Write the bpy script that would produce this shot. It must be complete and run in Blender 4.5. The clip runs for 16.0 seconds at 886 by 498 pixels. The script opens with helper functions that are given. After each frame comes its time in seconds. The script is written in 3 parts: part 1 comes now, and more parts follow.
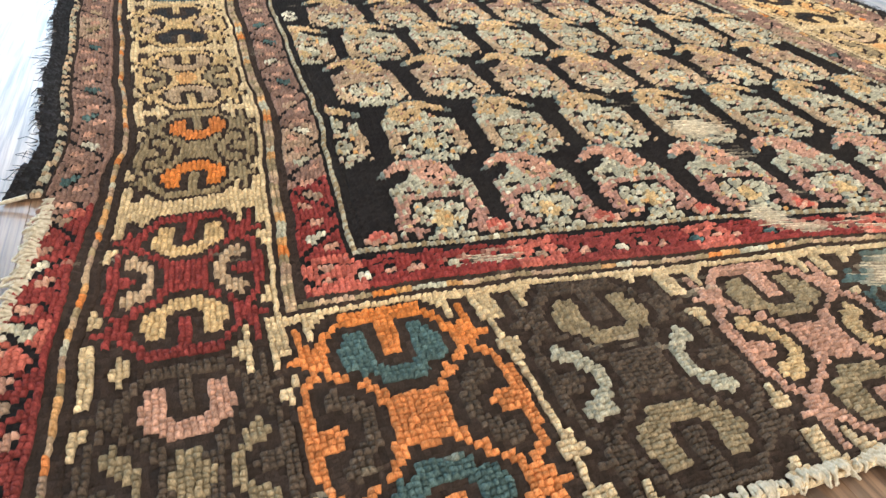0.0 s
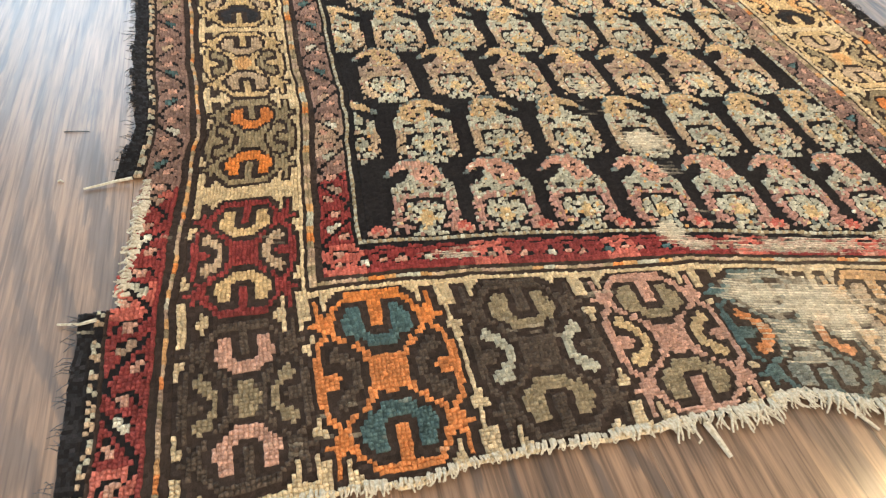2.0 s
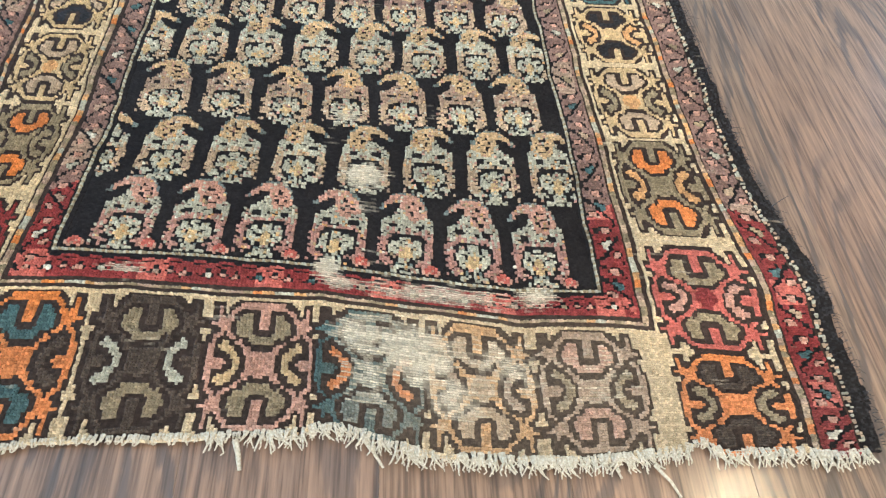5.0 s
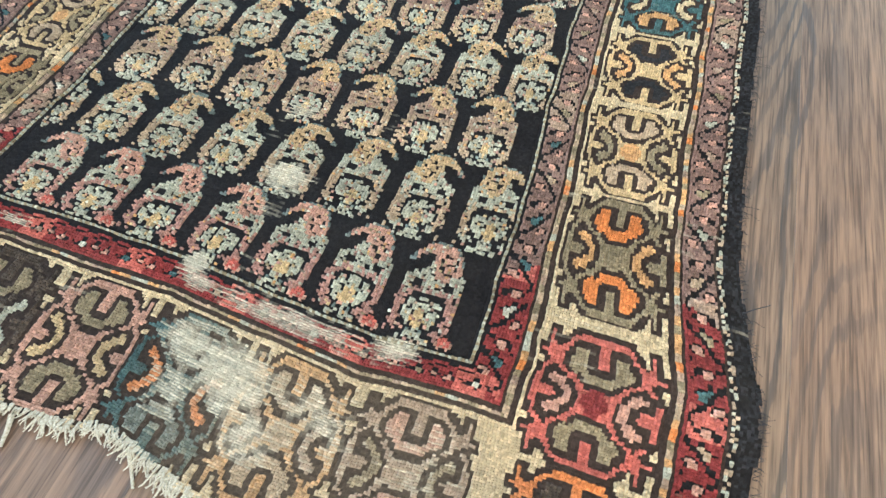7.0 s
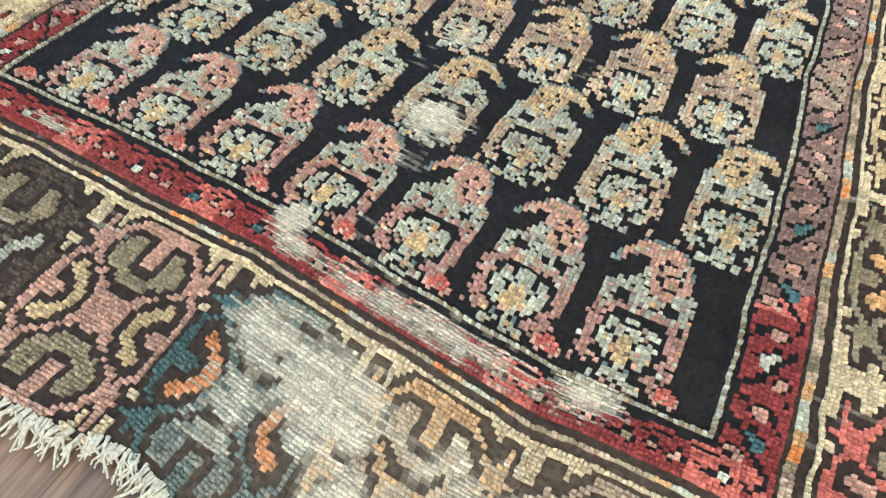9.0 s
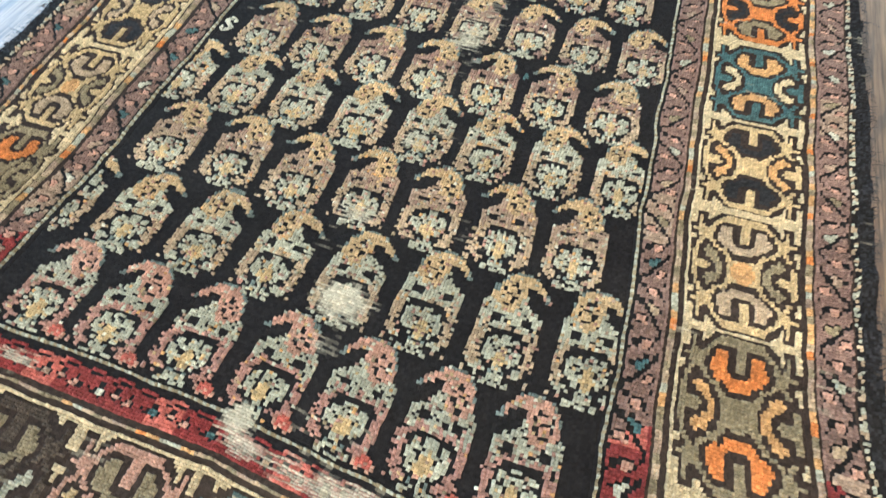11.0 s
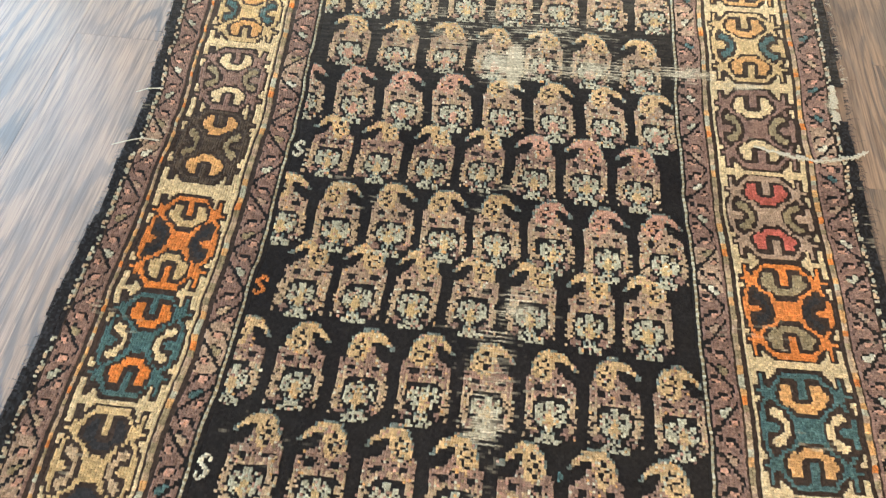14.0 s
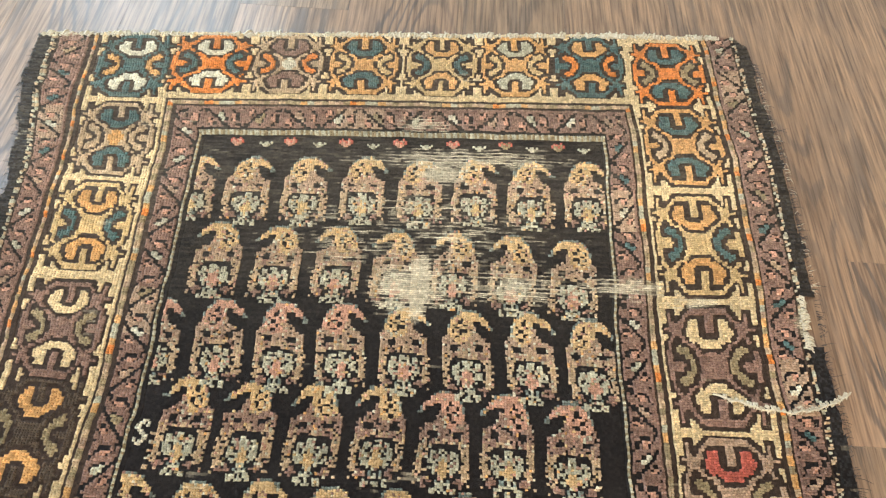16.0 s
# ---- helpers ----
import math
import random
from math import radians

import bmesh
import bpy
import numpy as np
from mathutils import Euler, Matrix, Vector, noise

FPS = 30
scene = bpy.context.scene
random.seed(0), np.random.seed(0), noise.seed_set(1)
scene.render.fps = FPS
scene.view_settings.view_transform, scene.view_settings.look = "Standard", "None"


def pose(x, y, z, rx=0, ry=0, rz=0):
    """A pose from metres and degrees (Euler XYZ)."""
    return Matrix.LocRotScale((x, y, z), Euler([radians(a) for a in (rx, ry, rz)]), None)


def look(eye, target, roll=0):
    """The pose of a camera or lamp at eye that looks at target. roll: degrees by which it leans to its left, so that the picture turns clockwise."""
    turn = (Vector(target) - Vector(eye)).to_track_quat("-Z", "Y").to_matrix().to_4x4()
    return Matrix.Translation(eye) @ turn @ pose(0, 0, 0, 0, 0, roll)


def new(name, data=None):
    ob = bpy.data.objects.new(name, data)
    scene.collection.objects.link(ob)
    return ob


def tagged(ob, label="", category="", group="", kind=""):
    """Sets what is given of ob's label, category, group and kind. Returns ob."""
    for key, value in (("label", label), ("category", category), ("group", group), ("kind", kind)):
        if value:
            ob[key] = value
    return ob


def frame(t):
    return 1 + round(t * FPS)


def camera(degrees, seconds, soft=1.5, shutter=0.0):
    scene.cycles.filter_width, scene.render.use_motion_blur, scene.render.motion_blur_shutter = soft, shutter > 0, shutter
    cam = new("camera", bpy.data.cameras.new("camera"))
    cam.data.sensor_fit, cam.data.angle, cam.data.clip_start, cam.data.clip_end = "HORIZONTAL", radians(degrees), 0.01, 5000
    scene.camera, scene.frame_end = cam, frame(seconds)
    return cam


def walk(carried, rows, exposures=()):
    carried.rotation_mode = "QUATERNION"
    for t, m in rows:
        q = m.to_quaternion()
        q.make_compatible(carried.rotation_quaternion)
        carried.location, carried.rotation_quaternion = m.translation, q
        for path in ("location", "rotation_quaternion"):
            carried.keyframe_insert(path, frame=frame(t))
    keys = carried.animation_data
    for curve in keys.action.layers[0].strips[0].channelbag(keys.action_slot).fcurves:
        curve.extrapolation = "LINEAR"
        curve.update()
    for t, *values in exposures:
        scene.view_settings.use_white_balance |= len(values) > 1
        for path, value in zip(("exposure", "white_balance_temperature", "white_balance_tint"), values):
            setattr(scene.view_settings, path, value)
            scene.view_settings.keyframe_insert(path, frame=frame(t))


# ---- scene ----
cam = camera(60.94, 16.0, soft=1.2, shutter=0.15)
PATH = [
    (0, (-0.074, -0.365, 0.265), (0.515, 1.201, -0.831), 4.6),
    (0.5, (-0.051, -0.354, 0.281), (0.621, 1.223, -0.749), 5.3),
    (1, (-0.037, -0.353, 0.302), (0.626, 1.232, -0.723), 6.1),
    (1.5, (-0.047, -0.402, 0.387), (0.537, 1.108, -0.787), 7.6),
    (2, (-0.08, -0.467, 0.465), (0.406, 0.917, -0.894), 9.0),
    (2.5, (-0.066, -0.54, 0.588), (0.378, 0.781, -0.846), 9.9),
    (3, (-0.034, -0.549, 0.64), (0.327, 0.761, -0.828), 9.4),
    (3.5, (0.045, -0.532, 0.659), (0.308, 0.786, -0.822), 8.4),
    (4, (0.161, -0.51, 0.676), (0.419, 0.777, -0.833), 8.5),
    (4.5, (0.266, -0.516, 0.687), (0.504, 0.738, -0.852), 9.0),
    (4.7, (0.309, -0.522, 0.702), (0.541, 0.727, -0.842), 9.2),
    (6.8, (0.666, -0.415, 0.674), (0.393, 0.744, -0.933), 2.1),
    (7, (0.712, -0.379, 0.67), (0.385, 0.786, -0.921), 2.1),
    (7.5, (0.748, -0.329, 0.687), (0.307, 0.854, -0.865), 2.7),
    (8, (0.666, -0.304, 0.535), (0.17, 0.883, -0.996), 4.4),
    (8.2, (0.63, -0.299, 0.485), (0.122, 0.885, -1.045), 4.7),
    (10.3, (0.548, -0.251, 0.4), (0.112, 0.857, -1.207), 3.7),
    (10.5, (0.552, -0.251, 0.447), (0.152, 0.907, -1.134), 4.0),
    (11, (0.558, -0.218, 0.641), (0.262, 0.957, -0.951), 4.3),
    (11.5, (0.515, -0.162, 0.8), (0.337, 1.035, -0.792), 4.9),
    (12, (0.468, -0.108, 0.892), (0.369, 1.09, -0.706), 4.8),
    (12.5, (0.444, -0.017, 0.919), (0.355, 1.166, -0.691), 3.7),
    (13, (0.416, 0.074, 0.899), (0.281, 1.214, -0.739), 2.2),
    (13.5, (0.386, 0.155, 0.886), (0.238, 1.266, -0.771), 1.2),
    (14, (0.332, 0.294, 0.861), (0.241, 1.387, -0.812), 2.3),
    (14.5, (0.272, 0.423, 0.868), (0.224, 1.525, -0.8), 4.0),
    (15, (0.274, 0.53, 0.857), (0.228, 1.655, -0.796), 4.3),
    (15.5, (0.335, 0.637, 0.865), (0.295, 1.766, -0.786), 3.8),
    (16, (0.39, 0.71, 0.856), (0.386, 1.835, -0.798), 3.5),
]
EXPOSURES = [(0, 0.04, 6250, 9), (1.5, 0.03, 6350, 9), (2.0, 0.05, 6450, 9), (3.0, 0.08, 5850, 6), (3.5, 0.13, 5650, 6), (4.5, 0.17, 5450, 6), (7.0, 0.23, 5050, -1), (8.2, 0.25, 5050, -1),
             (10.5, 0.29, 5200, -1), (12.0, 0.27, 5700, 4), (14.0, 0.25, 6200, 7), (15.0, 0.29, 6600, 9), (16.0, 0.25, 6750, 9)]
walk(cam, [(t, look(eye, target, roll)) for t, eye, target, roll in PATH], EXPOSURES)

# ---------------------------------------------------------------- light
world = bpy.data.worlds.new("sky")
scene.world = world
world.use_nodes = True
wn = world.node_tree.nodes
sky = wn.new("ShaderNodeTexSky")
sky.sky_type = "NISHITA"
sky.sun_disc = False
sky.sun_elevation = radians(48)
sky.sun_rotation = radians(200)
wn["Background"].inputs["Strength"].default_value = 0.15
world.node_tree.links.new(sky.outputs[0], wn["Background"].inputs["Color"])

sun_data = bpy.data.lights.new("sun", "SUN")
sun_data.energy, sun_data.angle, sun_data.color = 3.0, radians(0.5), (1.0, 0.95, 0.88)
sun = new("sun", sun_data)
sun.matrix_world = look((0, 0, 6), (2.4, -1.0, 0))

ROOM_W, ROOM_E, ROOM_S, ROOM_N, ROOM_H = -1.55, 3.3, -2.7, 3.3, 2.6
FLOOR_Z = -0.007


def window_light(name, eye, target, width, height, watts, colour):
    data = bpy.data.lights.new(name, "AREA")
    data.shape, data.size, data.size_y, data.energy, data.color = "RECTANGLE", width, height, watts, colour
    ob = new(name, data)
    ob.matrix_world = look(eye, target)
    return ob


WINDOW_WEST = (0.55, 2.95, 0.12, 2.25)      # y from, y to, z from, z to
FILL_WINDOW_SOUTH = (-0.3, 2.0, 0.5, 2.25)       # x from, x to, z from, z to
WINDOW_NORTH_A = (-1.40, -0.35, 0.12, 2.25)
WINDOW_EAST = (1.70, 3.10, 0.12, 2.10)
window_light("window_light_west", (ROOM_W - 0.12, 1.75, 1.18), (0.3, 1.75, 1.1), 2.3, 2.1, 98, (0.58, 0.80, 1.0))
# south: warm fill added behind the camera to brighten the rug's near end
window_light("fill_light_south", (0.85, ROOM_S - 0.12, 1.38), (0.85, 0.0, 0.6), 2.2, 1.7, 122, (1.0, 0.94, 0.85))
window_light("window_light_north", (-0.875, ROOM_N + 0.12, 1.18), (-0.875, 0.0, 1.1), 1.0, 2.1, 46, (0.64, 0.83, 1.0))
window_light("window_light_east", (ROOM_E + 0.12, 2.4, 1.1), (0.0, 2.4, 1.0), 1.35, 1.95, 13, (0.84, 0.95, 1.0))


# ---------------------------------------------------------------- materials
def material(name, rough=0.6, metal=0.0):
    m = bpy.data.materials.new(name)
    m.use_nodes = True
    b = m.node_tree.nodes["Principled BSDF"]
    b.inputs["Roughness"].default_value, b.inputs["Metallic"].default_value = rough, metal
    return m, m.node_tree.nodes, m.node_tree.links, b


def mixed(n, l, mode, fac, a, b):
    """A colour mix node; fac, a and b are sockets or values."""
    m = n.new("ShaderNodeMix")
    m.data_type, m.blend_type = "RGBA", mode
    for slot, v in ((0, fac), (6, a), (7, b)):
        if isinstance(v, bpy.types.NodeSocket):
            l.new(v, m.inputs[slot])
        else:
            m.inputs[slot].default_value = v
    return m.outputs[2]


def ramp(n, l, fac, stops):
    r = n.new("ShaderNodeValToRGB")
    r.color_ramp.elements[0].position, r.color_ramp.elements[0].color = stops[0][0], (*stops[0][1], 1)
    r.color_ramp.elements[1].position, r.color_ramp.elements[1].color = stops[-1][0], (*stops[-1][1], 1)
    for p, c in stops[1:-1]:
        r.color_ramp.elements.new(p).color = (*c, 1)
    l.new(fac, r.inputs[0])
    return r.outputs[0]


def noise_tex(n, l, vec, scale, detail=3.0, rough=0.5, distort=0.0):
    t = n.new("ShaderNodeTexNoise")
    t.inputs["Scale"].default_value, t.inputs["Detail"].default_value = scale, detail
    t.inputs["Roughness"].default_value, t.inputs["Distortion"].default_value = rough, distort
    l.new(vec, t.inputs["Vector"])
    return t.outputs["Fac"]


def mapped(n, l, vec, scale=(1, 1, 1)):
    m = n.new("ShaderNodeMapping")
    m.inputs["Scale"].default_value = scale
    l.new(vec, m.inputs["Vector"])
    return m.outputs[0]


def bumped(n, l, b, height, strength, distance):
    k = n.new("ShaderNodeBump")
    k.inputs["Strength"].default_value, k.inputs["Distance"].default_value = strength, distance
    l.new(height, k.inputs["Height"])
    l.new(k.outputs[0], b.inputs["Normal"])


def wool_material():
    """Dyed wool pile: the dye comes with each knot; fibres and dust vary it."""
    m, n, l, b = material("wool_pile", 0.92)
    dye = n.new("ShaderNodeAttribute")
    dye.attribute_name = "dye"
    pos = n.new("ShaderNodeNewGeometry").outputs["Position"]
    fibre = noise_tex(n, l, mapped(n, l, pos, (1.6, 1, 1)), 750, 3, 0.6)
    dust = noise_tex(n, l, pos, 9, 4)
    c = mixed(n, l, "MULTIPLY", 1.0, dye.outputs["Color"], ramp(n, l, fibre, [(0.28, (0.62, 0.62, 0.62)), (0.72, (1.38, 1.38, 1.38))]))
    c = mixed(n, l, "MIX", ramp(n, l, dust, [(0.4, (0, 0, 0)), (0.8, (0.025, 0.025, 0.025))]), c, (0.30, 0.25, 0.20, 1))
    l.new(c, b.inputs["Base Color"])
    b.inputs["Sheen Weight"].default_value = 0.0
    b.inputs["Sheen Roughness"].default_value = 0.5
    b.inputs["Specular IOR Level"].default_value = 0.12
    bumped(n, l, b, fibre, 0.5, 0.001)
    return m


def yarn_material(name, colour, dark):
    m, n, l, b = material(name, 0.9)
    pos = n.new("ShaderNodeNewGeometry").outputs["Position"]
    f = noise_tex(n, l, pos, 420, 3)
    l.new(ramp(n, l, f, [(0.3, dark), (0.7, colour)]), b.inputs["Base Color"])
    b.inputs["Sheen Weight"].default_value = 0.2
    bumped(n, l, b, f, 0.4, 0.001)
    return m


def oak_material():
    """Stained and lacquered oak: long grain, cathedral figure and dark pores, another cut on each plank."""
    m, n, l, b = material("stained_oak", 0.3)
    co = n.new("ShaderNodeTexCoord").outputs["Object"]
    rnd = n.new("ShaderNodeObjectInfo").outputs["Random"]
    comb = n.new("ShaderNodeCombineXYZ")
    times = n.new("ShaderNodeMath")
    times.operation = "MULTIPLY"
    times.inputs[1].default_value = 37.0
    l.new(rnd, times.inputs[0])
    for k in range(3):
        l.new(times.outputs[0], comb.inputs[k])
    add = n.new("ShaderNodeVectorMath")
    l.new(co, add.inputs[0])
    l.new(comb.outputs[0], add.inputs[1])
    p = add.outputs[0]
    # cathedral figure: rings of a slowly bending field
    slow = noise_tex(n, l, mapped(n, l, p, (6.5, 1.1, 1)), 1.0, 1.0, 0.4, 0.3)
    rings = n.new("ShaderNodeMath")
    rings.operation = "MULTIPLY"
    rings.inputs[1].default_value = 17.0
    ragged = n.new("ShaderNodeMath")
    ragged.operation = "MULTIPLY_ADD"
    ragged.inputs[1].default_value = 0.035
    l.new(noise_tex(n, l, mapped(n, l, p, (120, 14, 1)), 1.0, 3, 0.6), ragged.inputs[0])
    l.new(slow, ragged.inputs[2])
    l.new(ragged.outputs[0], rings.inputs[0])
    frac = n.new("ShaderNodeMath")
    frac.operation = "PINGPONG"
    frac.inputs[1].default_value = 0.5
    l.new(rings.outputs[0], frac.inputs[0])
    figure = ramp(n, l, frac.outputs[0], [(0.0, (1, 1, 1)), (0.12, (0.85, 0.85, 0.85)), (0.20, (0.12, 0.12, 0.12)), (0.5, (0.0, 0.0, 0.0))])
    fine = noise_tex(n, l, mapped(n, l, p, (170, 7.0, 1)), 1.0, 5, 0.62)
    pores = noise_tex(n, l, mapped(n, l, p, (330, 8, 1)), 1.0, 2, 0.5)
    broad = noise_tex(n, l, mapped(n, l, p, (7, 1.4, 1)), 1.0, 3)
    base = ramp(n, l, broad, [(0.25, (0.195, 0.117, 0.068)), (0.55, (0.280, 0.171, 0.101)), (0.85, (0.350, 0.220, 0.132))])
    where = ramp(n, l, noise_tex(n, l, mapped(n, l, p, (4.0, 0.7, 1)), 1.3, 2), [(0.40, (0.10, 0.10, 0.10)), (0.60, (0.85, 0.85, 0.85))])
    lines = mixed(n, l, "MULTIPLY", 1.0, figure, ramp(n, l, fine, [(0.3, (0.50, 0.50, 0.50)), (0.55, (1, 1, 1))]))
    lines = mixed(n, l, "MULTIPLY", 1.0, lines, where)
    c = mixed(n, l, "MIX", lines, base, (0.070, 0.056, 0.048, 1))
    c = mixed(n, l, "MULTIPLY", 0.85, c, ramp(n, l, fine, [(0.34, (0.42, 0.40, 0.39)), (0.50, (0.98, 0.97, 0.96)), (0.66, (1.42, 1.38, 1.32))]))
    c = mixed(n, l, "MULTIPLY", 0.6, c, ramp(n, l, pores, [(0.36, (0.40, 0.38, 0.37)), (0.5, (1, 1, 1))]))
    tone = ramp(n, l, rnd, [(0.0, (0.80, 0.80, 0.80)), (0.3, (0.95, 0.90, 0.86)), (0.6, (0.88, 0.84, 0.85)), (1.0, (1.04, 0.98, 0.93))])
    l.new(mixed(n, l, "MULTIPLY", 1.0, c, tone), b.inputs["Base Color"])
    l.new(ramp(n, l, fine, [(0.2, (0.52, 0.52, 0.52)), (0.8, (0.36, 0.36, 0.36))]), b.inputs["Roughness"])
    b.inputs["Specular IOR Level"].default_value = 0.36
    b.inputs["Coat Weight"].default_value = 0.45
    b.inputs["Coat Roughness"].default_value = 0.2
    bumped(n, l, b, fine, 0.12, 0.0006)
    return m


def plain_material(name, colour, rough, grain=60, depth=0.08):
    m, n, l, b = material(name, rough)
    pos = n.new("ShaderNodeNewGeometry").outputs["Position"]
    f = noise_tex(n, l, pos, grain, 4)
    lo = tuple(v * (1 - depth) for v in colour)
    l.new(ramp(n, l, f, [(0.3, lo), (0.7, colour)]), b.inputs["Base Color"])
    bumped(n, l, b, f, 0.15, 0.001)
    return m


WOOL = wool_material()
YARN = yarn_material("cotton_yarn", (0.62, 0.53, 0.39), (0.36, 0.29, 0.19))
YARN_DARK = yarn_material("dark_goat_hair", (0.030, 0.026, 0.026), (0.010, 0.009, 0.010))
BACKING = yarn_material("cotton_foundation", (0.42, 0.34, 0.24), (0.22, 0.17, 0.11))
OAK = oak_material()
PAINT = plain_material("white_wall_paint", (0.78, 0.76, 0.72), 0.7)
TRIM = plain_material("white_trim_paint", (0.80, 0.79, 0.77), 0.45)


# ---------------------------------------------------------------- building helpers
def mesh_object(name, bm, mat, parent=None, label=""):
    me = bpy.data.meshes.new(name)
    bm.to_mesh(me)
    bm.free()
    me.materials.append(mat)
    ob = new(name, me)
    ob.parent = parent
    return tagged(ob, label)


def part(name, bm, mat, parent, label=""):
    return mesh_object(name, bm, mat, parent, label)


def box(bm, x0, x1, y0, y1, z0, z1):
    made = bmesh.ops.create_cube(bm, size=1.0, matrix=Matrix.Translation(((x0 + x1) / 2, (y0 + y1) / 2, (z0 + z1) / 2)) @ Matrix.Diagonal((x1 - x0, y1 - y0, z1 - z0, 1)))
    return made["verts"]


def structure(name, bm, mat, label):
    return tagged(mesh_object(name, bm, mat), label, name.split("_")[0], kind="structure")


# ---------------------------------------------------------------- the room
def wall_with_opening(name, horizontal, at, thick, a0, a1, openings, label):
    """A wall along x (horizontal) or y, from a0 to a1, with window openings (from, to, sill, head)."""
    bm = bmesh.new()

    def slab(p0, p1, z0, z1):
        if horizontal:
            box(bm, p0, p1, min(at, at + thick), max(at, at + thick), z0, z1)
        else:
            box(bm, min(at, at + thick), max(at, at + thick), p0, p1, z0, z1)

    at_now = a0
    for o0, o1, s, h in openings:
        slab(at_now, o0, FLOOR_Z - 0.05, ROOM_H)
        slab(o0, o1, FLOOR_Z - 0.05, s)
        slab(o0, o1, h, ROOM_H)
        at_now = o1
    slab(at_now, a1, FLOOR_Z - 0.05, ROOM_H)
    return structure(name, bm, PAINT, label)


wall_with_opening("wall_west", False, ROOM_W, -0.2, ROOM_S - 0.2, ROOM_N + 0.2, [WINDOW_WEST], "white painted wall with a tall window opening")
wall_with_opening("wall_east", False, ROOM_E, 0.2, ROOM_S - 0.2, ROOM_N + 0.2, [WINDOW_EAST], "white painted wall with a window opening")
wall_with_opening("wall_south", True, ROOM_S, -0.2, ROOM_W, ROOM_E, [FILL_WINDOW_SOUTH], "white painted wall with a window opening")
wall_with_opening("wall_north", True, ROOM_N, 0.2, ROOM_W, ROOM_E, [WINDOW_NORTH_A], "white painted wall with a tall window opening")
bm = bmesh.new()
box(bm, ROOM_W - 0.2, ROOM_E + 0.2, ROOM_S - 0.2, ROOM_N + 0.2, ROOM_H, ROOM_H + 0.15)
structure("ceiling", bm, PAINT, "plain white painted ceiling")


def window_unit(name, horizontal, at, opening, lights):
    """A window: a frame with upright bars in the opening."""
    o0, o1, s, h = opening
    base = tagged(new(name), "white painted window frame with upright bars", "window", kind="structure")
    w = 0.055

    def bar(nm, p0, p1, z0, z1):
        b = bmesh.new()
        if horizontal:
            box(b, p0, p1, at - 0.09, at - 0.03, z0, z1)
        else:
            box(b, at - 0.09, at - 0.03, p0, p1, z0, z1)
        bmesh.ops.bevel(b, geom=b.edges[:], offset=0.006, segments=2, affect="EDGES")
        part(nm, b, TRIM, base)

    bar("window_frame", o0 + 0.003, o0 + w, s + 0.003, h - 0.003)
    bar("window_frame", o1 - w, o1 - 0.003, s + 0.003, h - 0.003)
    bar("window_frame", o0 + w, o1 - w, h - w, h - 0.003)
    bar("window_sill", o0 + w, o1 - w, s + 0.003, s + w)
    for k in range(1, lights):
        c = o0 + (o1 - o0) * k / lights
        bar("window_bar", c - 0.03, c + 0.03, s + w, h - w)


window_unit("window_1", False, ROOM_W, WINDOW_WEST, 2)
# unseen south window, added to go with the warm fill light
window_unit("fill_window_2", True, ROOM_S, FILL_WINDOW_SOUTH, 2)
window_unit("window_3", True, ROOM_N + 0.12, WINDOW_NORTH_A, 1)
window_unit("window_4", False, ROOM_E + 0.12, WINDOW_EAST, 2)

# the ground beneath the house, out to the horizon
bm = bmesh.new()
bmesh.ops.create_grid(bm, x_segments=4, y_segments=4, size=600, matrix=Matrix.Translation((0, 0, -0.6)))
structure("ground", bm, plain_material("lawn", (0.06, 0.09, 0.035), 0.95, 6, 0.5), "green lawn outside the windows")

# an unseen warm pendant lamp, added so that its glint lies on the boards
LAMP = (1.21, 0.065, 0.90)
lamp = tagged(new("glint_lamp"), "unseen round warm glass pendant lamp on a thin dark cord, added for the glint on the boards", "lamp")
lamp.location = (LAMP[0], LAMP[1], ROOM_H)
drop = LAMP[2] - ROOM_H
bm = bmesh.new()
bmesh.ops.create_cone(bm, segments=32, radius1=0.050, radius2=0.055, depth=0.02, cap_ends=True, matrix=Matrix.Translation((0, 0, -0.01)))
part("ceiling_plate", bm, TRIM, lamp)
bm = bmesh.new()
bmesh.ops.create_cone(bm, segments=10, radius1=0.003, radius2=0.003, depth=-drop - 0.10, cap_ends=True, matrix=Matrix.Translation((0, 0, (drop + 0.06) / 2)))
part("cord", bm, YARN_DARK, lamp, "thin dark cord")
bm = bmesh.new()
bmesh.ops.create_cone(bm, segments=20, radius1=0.022, radius2=0.012, depth=0.05, cap_ends=True, matrix=Matrix.Translation((0, 0, drop + 0.075)))
part("socket", bm, TRIM, lamp)
bm = bmesh.new()
bmesh.ops.create_uvsphere(bm, u_segments=32, v_segments=16, radius=0.050, matrix=Matrix.Translation((0, 0, drop)))
glow, gn, gl, gb = material("lit_glass", 0.4)
gb.inputs["Emission Color"].default_value = (1.0, 0.72, 0.38, 1)
gb.inputs["Emission Strength"].default_value = 150.0
part("shade", bm, glow, lamp, "glowing warm glass shade")


